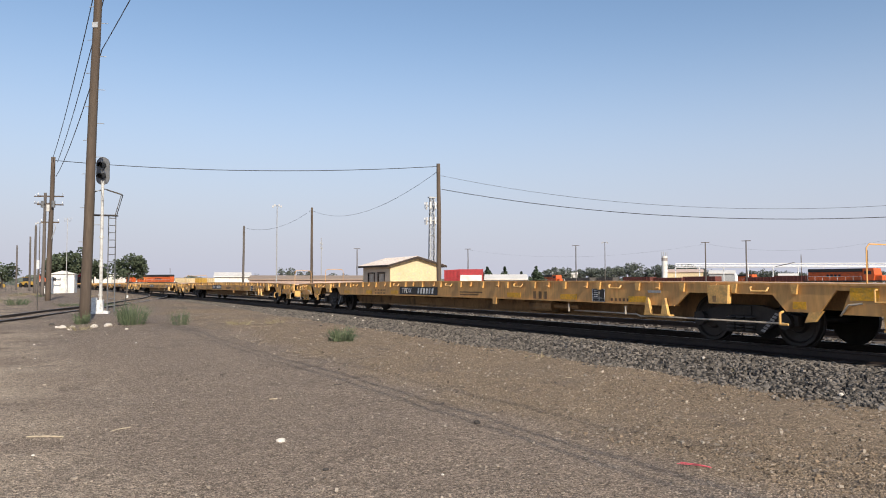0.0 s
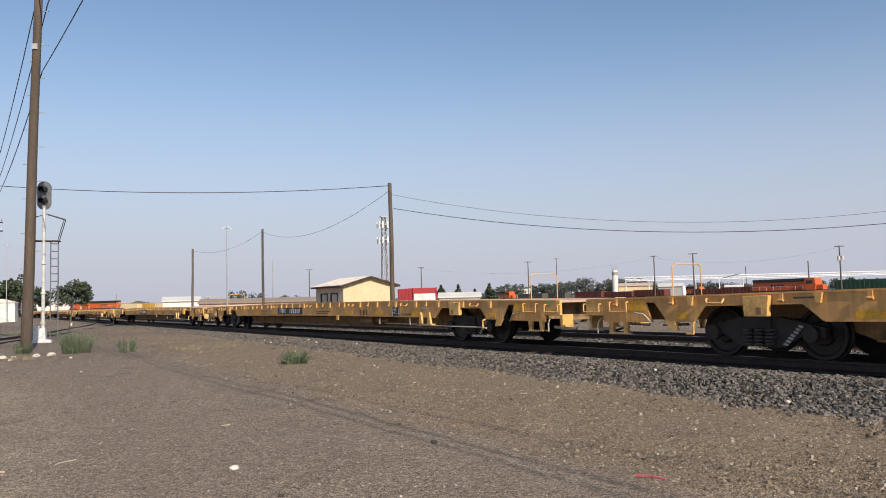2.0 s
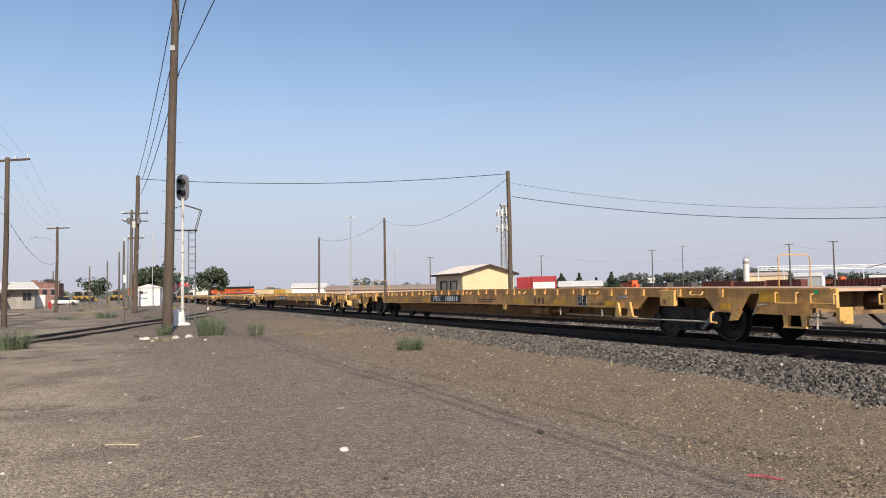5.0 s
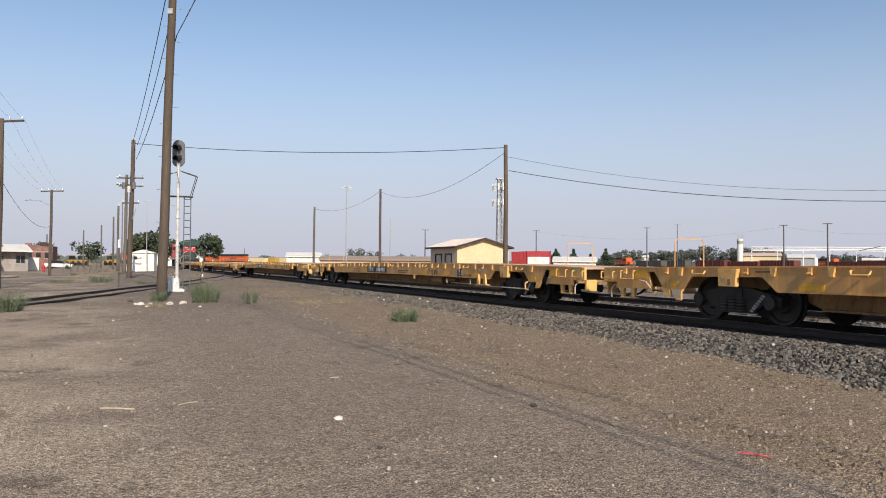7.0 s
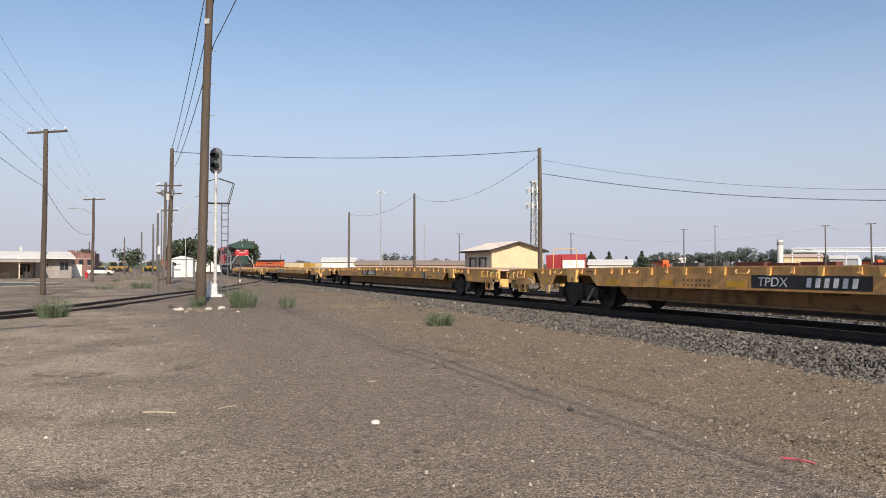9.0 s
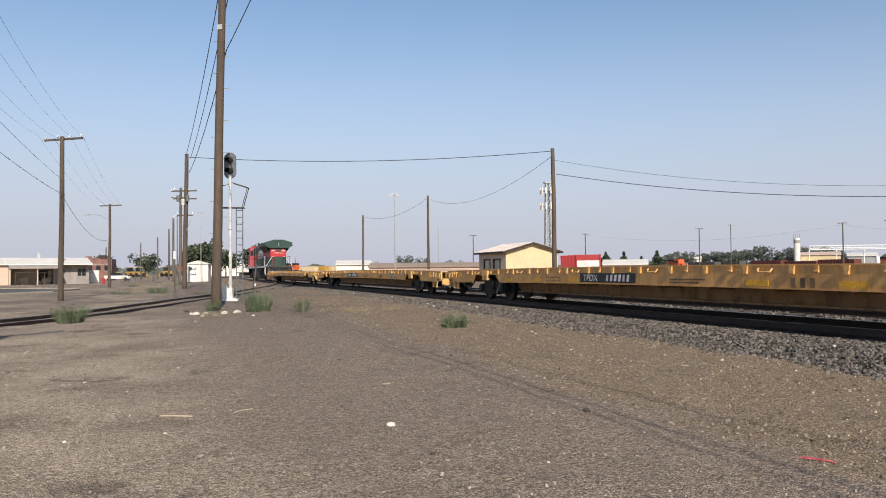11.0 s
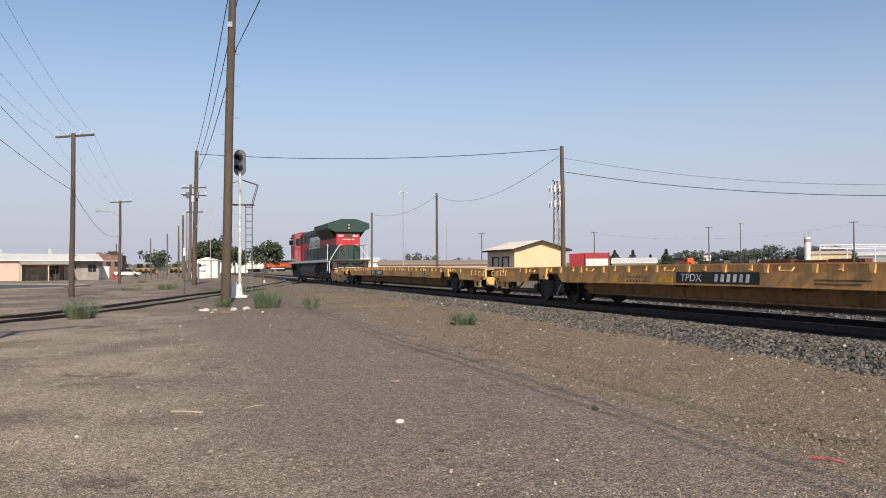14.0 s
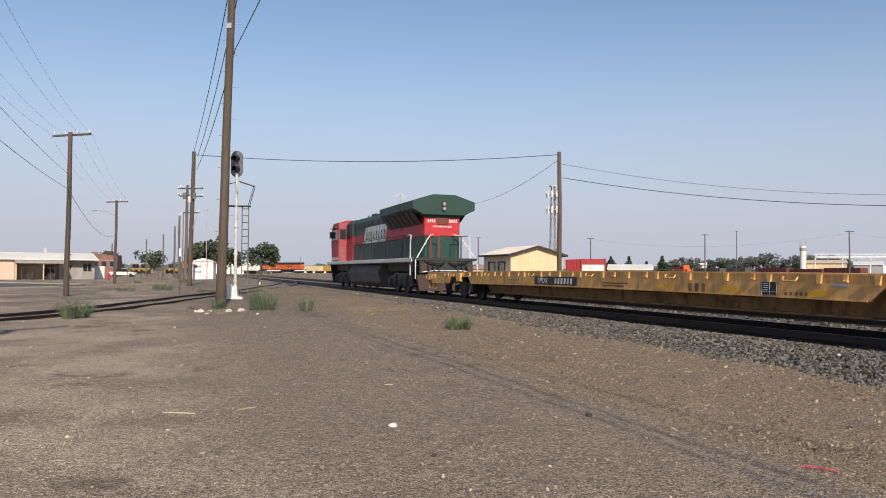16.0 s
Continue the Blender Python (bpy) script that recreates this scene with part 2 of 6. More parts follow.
LRED = mat("locomotive_red", (0.50, 0.018, 0.028), (0.42, 0.016, 0.024), 0.55, scale=1.5, fine=10, bump=0.03, grime=(0.25, 0.03, 0.035))
LGREEN = mat("locomotive_green", (0.006, 0.046, 0.034), (0.005, 0.037, 0.028), 0.55, scale=1.5, fine=10, bump=0.03, grime=(0.02, 0.035, 0.028))
PILOT = mat("rusty_dark_steel", (0.050, 0.034, 0.028), (0.085, 0.042, 0.030), 0.8, scale=3, bump=0.2, grime=(0.03, 0.025, 0.022))
LWHITE = mat("locomotive_white", (0.74, 0.72, 0.67), (0.64, 0.62, 0.57), 0.5, scale=2, fine=10, bump=0.03, grime=(0.3, 0.27, 0.22))
LGREY = mat("underframe_grey", (0.075, 0.07, 0.065), (0.11, 0.095, 0.08), 0.75, scale=2, grime=(0.04, 0.033, 0.028))
LTANK = mat("tank_grey", (0.13, 0.12, 0.112), (0.10, 0.09, 0.082), 0.7, scale=1.5, grime=(0.06, 0.05, 0.042))
FADEDRED = mat("sun_faded_red", (0.36, 0.040, 0.055), (0.27, 0.055, 0.065), 0.65, scale=0.9, fine=8, bump=0.03, grime=(0.24, 0.12, 0.12))
LBLACK = mat("grille_black", (0.016, 0.018, 0.018), (0.026, 0.026, 0.025), 0.6, scale=3)
ORANGE = mat("orange_paint", (0.68, 0.12, 0.022), (0.56, 0.1, 0.02), 0.5, scale=0.7, grime=(0.32, 0.08, 0.03))
BOXRED = mat("oxide_red_paint", (0.16, 0.042, 0.03), (0.11, 0.035, 0.027), 0.8, scale=0.5)
PWHITE = mat("white_wall", (0.76, 0.74, 0.69), (0.7, 0.67, 0.62), 0.8, scale=0.5, grime=(0.55, 0.5, 0.43))
ROOFW = mat("white_roof", (0.74, 0.70, 0.64), (0.66, 0.62, 0.56), 0.7, scale=0.3)
PINK = mat("peach_stucco", (0.60, 0.45, 0.37), (0.54, 0.40, 0.33), 0.9, scale=0.5)
REDBRICK = mat("red_brick_wall", (0.24, 0.105, 0.085), (0.17, 0.09, 0.075), 0.9, scale=1.2, fine=9, grime=(0.3, 0.22, 0.2))
WINGW = mat("weathered_grey_plaster", (0.36, 0.32, 0.29), (0.29, 0.26, 0.24), 0.9, scale=0.6, grime=(0.22, 0.19, 0.17))
KERBY = mat("faded_yellow_kerb", (0.40, 0.35, 0.25), (0.34, 0.31, 0.26), 0.85, scale=1.5)
BRICKW = mat("brown_brick_wall", (0.16, 0.10, 0.075), (0.22, 0.16, 0.12), 0.9, scale=1.0, fine=8)
SIENNA = mat("tan_roofing", (0.33, 0.25, 0.19), (0.28, 0.21, 0.16), 0.9, scale=0.4)
ASPHALT = mat("worn_asphalt", (0.070, 0.067, 0.064), (0.092, 0.087, 0.082), 0.9, scale=0.6, fine=20)
GLASS = mat("dark_window_glass", (0.02, 0.025, 0.03), (0.03, 0.035, 0.04), 0.12, bump=0)
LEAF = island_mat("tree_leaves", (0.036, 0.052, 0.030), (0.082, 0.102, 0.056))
# Smoke haze is put into this leaf colour: paler and greyer than LEAF.
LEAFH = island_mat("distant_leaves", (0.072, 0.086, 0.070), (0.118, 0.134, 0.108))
LEAFD = island_mat("conifer_leaves", (0.03, 0.05, 0.03), (0.065, 0.09, 0.05))
WEED = island_mat("green_weed", (0.05, 0.075, 0.04), (0.15, 0.18, 0.095))
DRY = island_mat("dry_grass", (0.20, 0.165, 0.095), (0.36, 0.30, 0.17))
BARK = mat("bark", (0.09, 0.065, 0.05), (0.06, 0.045, 0.035), 0.95, scale=4, bump=0.5)
PALE_STONE = mat("pale_stone", (0.68, 0.62, 0.54), (0.52, 0.46, 0.40), 0.9, scale=6, fine=40, bump=0.4)
DARK_STONE = mat("dark_stone", (0.05, 0.043, 0.038), (0.075, 0.065, 0.055), 0.9, scale=8, bump=0.4)
STRAW = mat("bleached_stick", (0.48, 0.40, 0.29), (0.38, 0.31, 0.22), 0.9, scale=6)
HOTPINK = mat("pink_tape", (0.80, 0.14, 0.18), (0.72, 0.12, 0.15), 0.5, scale=6)
LENS = mat("lamp_lens", (0.35, 0.35, 0.33), (0.25, 0.25, 0.24), 0.15, bump=0)
GANTRY = mat("gloss_white_steel", (0.85, 0.85, 0.84), (0.78, 0.78, 0.77), 0.5, scale=0.5, bump=0)
MACHINE = mat("machine_yellow", (0.50, 0.30, 0.06), (0.42, 0.25, 0.05), 0.5)


# ---- mesh helpers ----
def box(bm, x0, x1, y0, y1, z0, z1):
    v = [bm.verts.new((x, y, z)) for z in (z0, z1) for y in (y0, y1) for x in (x0, x1)]
    for f in ((0, 2, 3, 1), (4, 5, 7, 6), (0, 1, 5, 4), (2, 6, 7, 3), (0, 4, 6, 2), (1, 3, 7, 5)):
        bm.faces.new([v[i] for i in f])
    return bm


def prism(bm, poly, lo, hi, axis="y"):
    """A flat outline in x and z (axis y), y and z (axis x) or x and y (axis z), made thick."""
    def place(a, c, k):
        return {"y": (a, k, c), "x": (k, a, c), "z": (a, c, k)}[axis]
    lows = [bm.verts.new(place(a, c, lo)) for a, c in poly]
    highs = [bm.verts.new(place(a, c, hi)) for a, c in poly]
    faces = [bm.faces.new(lows), bm.faces.new(highs[::-1])]
    for i in range(len(poly)):
        j = (i + 1) % len(poly)
        faces.append(bm.faces.new((lows[i], highs[i], highs[j], lows[j])))
    bmesh.ops.recalc_face_normals(bm, faces=faces)
    return bm


def rod(bm, a, c, r0, r1=None, seg=8, caps=True):
    a, c = Vector(a), Vector(c)
    r1 = r0 if r1 is None else r1
    w = (c - a).normalized()
    u = w.orthogonal().normalized()
    v = w.cross(u)
    rings = []
    for p, r in ((a, r0), (c, r1)):
        rings.append([bm.verts.new(p + (u * math.cos(k * 2 * math.pi / seg) + v * math.sin(k * 2 * math.pi / seg)) * r) for k in range(seg)])
    for k in range(seg):
        bm.faces.new((rings[0][k], rings[0][(k + 1) % seg], rings[1][(k + 1) % seg], rings[1][k]))
    if caps:
        bm.faces.new(rings[0][::-1])
        bm.faces.new(rings[1])
    return bm


def path_rod(bm, pts, r, seg=6):
    for a, c in zip(pts, pts[1:]):
        rod(bm, a, c, r, seg=seg)
    return bm


def mesh_of(name, bm, material, bevel=0.0):
    if bevel:
        bmesh.ops.bevel(bm, geom=list(bm.edges), offset=bevel, segments=1, affect="EDGES", clamp_overlap=True)
    me = bpy.data.meshes.new(name)
    bm.to_mesh(me)
    bm.free()
    me.materials.append(material)
    return me


def part(name, bm, material, parent, label="", bevel=0.0):
    ob = new(name, mesh_of(name, bm, material, bevel) if isinstance(bm, bmesh.types.BMesh) else bm)
    ob.parent = parent
    if label:
        ob["label"] = label
    return ob


def thing(name, label, category, m=None, group="", kind=""):
    ob = new(name)
    ob.empty_display_size = 0.2
    if m is not None:
        ob.matrix_world = m
    return tagged(ob, label, category, group, kind)


def solo(name, bm, material, label, category, m=None, group="", kind="", bevel=0.0):
    ob = new(name, mesh_of(name, bm, material, bevel))
    if m is not None:
        ob.matrix_world = m
    return tagged(ob, label, category, group, kind)


def B():
    return bmesh.new()


def heading(p, deg):
    """A pose standing at p, its x axis turned deg from east."""
    return pose(p[0], p[1], p[2], 0, 0, deg)


TRACK_TURN = math.degrees(math.atan2(AL.y, AL.x))


def rnd(a, c):
    return random.uniform(a, c)


def from_arrays(name, verts, faces, material):
    me = bpy.data.meshes.new(name)
    me.from_pydata(verts, [], faces)
    me.materials.append(material)
    me.update()
    return me


CUBE_F = ((0, 2, 3, 1), (4, 5, 7, 6), (0, 1, 5, 4), (2, 6, 7, 3), (0, 4, 6, 2), (1, 3, 7, 5))


def stone_field(name, places, material):
    """Many small angular stones in one mesh: places are (x, y, z, size)."""
    verts, faces = [], []
    for x, y, z, r in places:
        k = len(verts)
        a, sx, sy, sz = rnd(0, 6.28), r * rnd(0.7, 1.25), r * rnd(0.55, 1.0), r * rnd(0.45, 0.85)
        ca, sa = math.cos(a), math.sin(a)
        tilt = rnd(-0.5, 0.5)
        for i in range(8):
            px, py, pz = ((i & 1) - 0.5) * sx * rnd(0.55, 1.0), ((i >> 1 & 1) - 0.5) * sy * rnd(0.55, 1.0), ((i >> 2) - 0.5) * sz * rnd(0.6, 1.0)
            pz += px * tilt
            verts.append((x + px * ca - py * sa, y + px * sa + py * ca, z + pz))
        faces.extend(tuple(k + q for q in f) for f in CUBE_F)
    return from_arrays(name, verts, faces, material)


# ---- the ground and the tracks ----
def make_ground():
    def steps(fine, n, far_end):
        out = [i * fine for i in range(n)]
        step = fine
        while out[-1] < far_end:
            step *= 1.25
            out.append(out[-1] + step)
        return out
    plus = steps(0.35, 110, 3600)
    ss = [-v for v in steps(0.5, 12, 3600)[:0:-1]] + plus
    side = steps(0.35, 60, 3600)
    ds = [-v for v in side[:0:-1]] + side
    verts, faces = [], []
    for s in ss:
        for d in ds:
            z = land(s, d)
            if abs(s) < 60 and abs(d) < 40:
                z += 0.05 * (noise.noise((s * 0.35, d * 0.35, 0)) + 0.5 * noise.noise((s * 1.1, d * 1.1, 3.0)))
                lump = smooth((d - 5.0) / 0.8) * smooth((9.6 - d) / 1.2)
                z += lump * (0.07 + 0.06 * noise.noise((s * 0.8, d * 0.8, 9.0)) + 0.035 * noise.noise((s * 2.3, d * 2.3, 4.0)))
            if 9.3 < d < 30 and s < 400:
                z -= 0.10
            p = at(s, d, z)
            verts.append((p.x, p.y, p.z))
    w = len(ds)
    for i in range(len(ss) - 1):
        for j in range(w - 1):
            k = i * w + j
            faces.append((k, k + 1, k + w + 1, k + w))
    me = from_arrays("ground", verts, faces, GROUND)
    me.polygons.foreach_set("use_smooth", [True] * len(me.polygons))
    ob = new("ground", me)
    return tagged(ob, "dusty brown dirt and gravel lot beside the railway", "ground", kind="structure")


GROUND_OB = make_ground()


def bed_z(s, d):
    low = land(s, 9.0) - 0.06
    hi = RAIL - 0.19
    if d <= 10.35:
        return low + (hi - low) * smooth((d - 9.1) / 1.25)
    if d >= 18.2:
        return hi + (land(s, 20) - 0.08 - hi) * smooth((d - 18.2) / 1.5)
    return hi


def make_bed():
    verts, faces = [], []
    ss = [-120 + i * 8 for i in range(14)] + [-8 + i * 0.5 for i in range(150)] + [67 + i * 6 for i in range(90)]
    ds = [9.05 + 0.26 * i for i in range(42)]
    for s in ss:
        for d in ds:
            z = bed_z(s, d) + (0.05 * noise.noise((s * 2.1, d * 2.1, 5)) + 0.03 * noise.noise((s * 5, d * 5, 1)) if -8 < s < 67 else 0)
            p = at(s, d, z)
            verts.append((p.x, p.y, p.z))
    w = len(ds)
    for i in range(len(ss) - 1):
        for j in range(w - 1):
            k = i * w + j
            faces.append((k, k + 1, k + w + 1, k + w))
    tagged(new("ballast_bed", from_arrays("ballast_bed", verts, faces, BED)), "grey crushed stone bed under the main tracks", "ballast", kind="structure")
    places = []
    for i in range(46000):
        s = 2 + 58 * random.random() ** 1.7
        d = rnd(9.0, 10.75)
        p = at(s, d, bed_z(s, d) + 0.02)
        places.append((p.x, p.y, p.z, rnd(0.034, 0.082)))
    for i in range(5000):
        s, d = 2 + 60 * random.random() ** 1.5, rnd(12.9, 19.0)
        p = at(s, d, bed_z(s, d) + 0.02)
        places.append((p.x, p.y, p.z, rnd(0.05, 0.10)))
    for i in range(1500):
        s, d = 2 + 30 * random.random() ** 1.5, 9.1 - abs(random.gauss(0, 0.35))
        p = at(s, d, land(s, d) + 0.05)
        places.append((p.x, p.y, p.z, rnd(0.03, 0.08)))
    tagged(new("ballast_stones", stone_field("ballast_stones", places, STONES)), "loose grey crushed ballast stones on the shoulder", "ballast", kind="stuff")


make_bed()


def rail_profile():
    return ((-0.07, -0.17), (0.07, -0.17), (0.07, -0.155), (0.012, -0.13), (0.012, -0.045), (0.036, -0.035), (0.036, -0.003),
            (-0.036, -0.003), (-0.036, -0.035), (-0.012, -0.045), (-0.012, -0.13), (-0.07, -0.155))


def sweep(name, pts, material, parent, prof, label=""):
    """A rail profile along a line of places."""
    verts, faces = [], []
    m = len(prof)
    for i, p in enumerate(pts):
        w = (pts[min(i + 1, len(pts) - 1)] - pts[max(i - 1, 0)])
        side = Vector((w.y, -w.x, 0)).normalized()
        for a, c in prof:
            q = p + side * a
            verts.append((q.x, q.y, p.z + c))
    for i in range(len(pts) - 1):
        for k in range(m):
            j = (k + 1) % m
            faces.append((i * m + k, i * m + j, (i + 1) * m + j, (i + 1) * m + k))
    faces.append(tuple(range(m)))
    faces.append(tuple(range((len(pts) - 1) * m, len(pts) * m))[::-1])
    ob = new(name, from_arrays(name, verts, faces, material))
    ob.parent = parent
    if label:
        ob["label"] = label
    return ob


TIE_MESH = mesh_of("tie", box(B(), -1.3, 1.3, -0.115, 0.115, -0.2, 0), TIE)


def track(name, line, label, tie_from, tie_to):
    """line(s) gives the middle of the track at rail height."""
    t = thing(name, label, "track", kind="structure")
    span = [tie_from + (tie_to - tie_from) * i / 160 for i in range(161)]
    for k in (-0.7535, 0.7535):
        pts = []
        for s in span:
            p, w = line(s), (line(s + 0.5) - line(s - 0.5)).normalized()
            pts.append(p + Vector((w.y, -w.x, 0)) * k)
        sweep("rail", pts, RAILM, t, rail_profile())
        sweep("rail_head", [p + Vector((0, 0, 0.0)) for p in pts], RAILTOP, t, ((-0.03, -0.006), (0.03, -0.006), (0.024, 0.0), (-0.024, 0.0)), "polished running surface")
    return t


def main_line(s):
    return at(s, MID, RAIL)


def second_line(s):
    return at(s, MID + 4.6, RAIL)


SIDE_PTS = ((-12, -27.0), (4, -15.6), (14, -10.0), (24.9, -5.2), (28.9, -3.1), (41.8, 1.75), (49, 4.7), (63.8, 8.9), (80, 11.35), (96, 12.0))


def siding_d(s):
    for (a, da), (c, dc), i in zip(SIDE_PTS, SIDE_PTS[1:], range(20)):
        if s <= c or i == len(SIDE_PTS) - 2:
            lo = SIDE_PTS[max(i - 1, 0)]
            hi = SIDE_PTS[min(i + 2, len(SIDE_PTS) - 1)]
            m0, m1 = (dc - lo[1]) / (c - lo[0]), (hi[1] - da) / (hi[0] - a)
            u, hh = (s - a) / (c - a), c - a
            return ((2 * u ** 3 - 3 * u * u + 1) * da + (u ** 3 - 2 * u * u + u) * hh * m0 + (3 * u * u - 2 * u ** 3) * dc + (u ** 3 - u * u) * hh * m1)


def side_line(s):
    d = siding_d(s)
    return at(s, d, min(RAIL, land(s, d) + 0.10))


track("main_track", main_line, "main line railway track with dark oily sleepers", -120, 620)
track("second_track", second_line, "second main track on grey ballast", -120, 620)
track("siding_track", side_line, "rusty siding track half sunk in the dirt", -10, 96)

# ---- the flat cars ----
HALF = 13.72


def wheelset(parent, x, radius, name="wheelset"):
    bm = B()
    rod(bm, (0, -0.95, 0), (0, 0.95, 0), 0.075, seg=10)
    for k in (-1, 1):
        ring = ((0.70, radius + 0.028), (0.735, radius + 0.026), (0.74, radius), (0.825, radius - 0.006), (0.825, radius - 0.06),
                (0.79, radius - 0.09), (0.785, 0.2), (0.83, 0.17), (0.83, 0.09))
        seg = 28
        rows = []
        for y, r in ring:
            rows.append([bm.verts.new((r * math.cos(a * 2 * math.pi / seg), k * y, r * math.sin(a * 2 * math.pi / seg))) for a in range(seg)])
        for a, c in zip(rows, rows[1:]):
            for i in range(seg):
                bm.faces.new((a[i], a[(i + 1) % seg], c[(i + 1) % seg], c[i]))
        bm.faces.new(rows[0])
        bm.faces.new(rows[-1])
    bmesh.ops.recalc_face_normals(bm, faces=bm.faces)
    ob = part(name, bm, WHEEL, parent, "pair of steel wheels on an axle")
    ob.location = (x, 0, radius)
    return ob


def freight_truck(parent, x):
    t = new("truck")
    t.parent = parent
    t.location = (x, 0, 0)
    t["label"] = "oily black cast steel truck"
    wheels = [wheelset(t, k * 0.9, 0.42) for k in (-1, 1)]
    frame_poly = ((-1.1, 0.36), (-1.1, 0.52), (-0.7, 0.60), (-0.35, 0.68), (0.35, 0.68), (0.7, 0.60), (1.1, 0.52), (1.1, 0.36), (0.74, 0.40), (0.40, 0.2), (-0.40, 0.2), (-0.74, 0.40))
    for k in (-1, 1):
        bm = B()
        prism(bm, frame_poly, k * 0.93, k * 1.07)
        for a in (-0.9, 0.9):
            rod(bm, (a, k * 1.05, 0.42), (a, k * 1.16, 0.42), 0.13, seg=12)
        part("side_frame", bm, TRUCK, t)
        bm = B()
        for a in (-0.2, 0.0, 0.2):
            for z in range(5):
                rod(bm, (a, k * 1.12, 0.24 + z * 0.055), (a, k * 1.12, 0.265 + z * 0.055), 0.085, seg=10)
        part("spring_pack", bm, LSPRING, t)["kind"] = "stuff"
    bm = box(B(), -0.2, 0.2, -1.1, 1.1, 0.5, 0.66)
    for a in (-0.45, 0.45):
        box(bm, a - 0.05, a + 0.05, -0.85, 0.85, 0.36, 0.46)
    part("bolster", bm, TRUCK, t)
    bm = B()
    for i in range(7):
        x, z = -0.42 - 0.045 * i, 0.25 + 0.047 * i
        prism(bm, ((x, z), (x - 0.075, z - 0.025), (x - 0.10, z + 0.008), (x - 0.025, z + 0.033)), 1.122, 1.13)
    part("stencil_marking", bm, FADED_WHITE, t, "worn white stencilled marking")["kind"] = "stuff"
    return t, wheels


FADED_WHITE = mat("worn_white_stencil", (0.42, 0.41, 0.39), (0.22, 0.21, 0.20), 0.8, scale=14)

POCKET = mesh_of("stake_pocket", prism(B(), ((-0.065, 0), (0.065, 0), (0.045, -0.155), (-0.03, -0.155)), 0, 0.05), BRIGHT)
_bm = prism(B(), ((-0.04, 0), (0.04, 0), (0.03, -0.09), (-0.03, -0.09)), 0, 0.04)
rod(_bm, (-0.05, 0.045, -0.105), (0.04, 0.045, -0.105), 0.024, seg=8)
HOOK = mesh_of("tie_down_hook", _bm, YELLOW)
_bm = B()
path_rod(_bm, [(-0.16, 0, -0.05), (-0.16, 0.06, -0.12), (0.14, 0.06, -0.12), (0.17, 0.05, -0.06), (0.17, 0, -0.05)], 0.017)
WINCH = mesh_of("tie_down_bar", _bm, BRIGHT)


BEARER = mesh_of("cross_bearer", box(B(), -0.02, 0.02, -0.24, 0.4, 0.6, 1.0), BELLY)


def rise(x):
    """The deck's camber: how much higher it stands at x than at the car's ends."""
    return 0.09 * (1 - (x / 13.3) ** 2)


def long_box(bm, x0, x1, y0, y1, z0, z1, n=14):
    """A bar along the car that follows the camber."""
    y0, y1 = min(y0, y1), max(y0, y1)
    rows = []
    for i in range(n + 1):
        x = x0 + (x1 - x0) * i / n
        r = rise(x)
        rows.append([bm.verts.new(v) for v in ((x, y0, z0 + r), (x, y1, z0 + r), (x, y1, z1 + r), (x, y0, z1 + r))])
    for a, c in zip(rows, rows[1:]):
        for k in range(4):
            bm.faces.new((a[k], a[(k + 1) % 4], c[(k + 1) % 4], c[k]))
    bm.faces.new(rows[0])
    bm.faces.new(rows[-1][::-1])
    bmesh.ops.recalc_face_normals(bm, faces=bm.faces)
    return bm


def board_bars(bm, x0, x1, z0, z1, y, count):
    """Plain slanted bars in place of the digits, from x0 down to x1."""
    step = (x0 - x1) / count
    for i in range(count):
        a = x0 - i * step
        prism(bm, ((a - 0.02, z0), (a - step * 0.62, z0), (a - step * 0.62 - 0.03, z1), (a - 0.05, z1)), y, y + 0.004)


def letters(name, text, x0, x1, z0, z1, y, material, parent):
    """Raised painted letters that read towards -x, between x0 and x1."""
    cu = bpy.data.curves.new(name, "FONT")
    cu.body = text
    cu.extrude = 0.02
    tmp = new(name, cu)
    dg = bpy.context.evaluated_depsgraph_get()
    dg.update()
    me = bpy.data.meshes.new_from_object(tmp.evaluated_get(dg))
    bpy.data.objects.remove(tmp)
    us, vs = [v.co.x for v in me.vertices], [v.co.y for v in me.vertices]
    for v in me.vertices:
        u, w = (v.co.x - min(us)) / (max(us) - min(us)), (v.co.y - min(vs)) / (max(vs) - min(vs))
        v.co = (x0 + (x1 - x0) * u - 0.025 * w, y + (0.005 if v.co.z > 0 else 0.0), z0 + (z1 - z0) * w)
    me.materials.clear()
    me.materials.append(material)
    return part(name, me, None, parent)


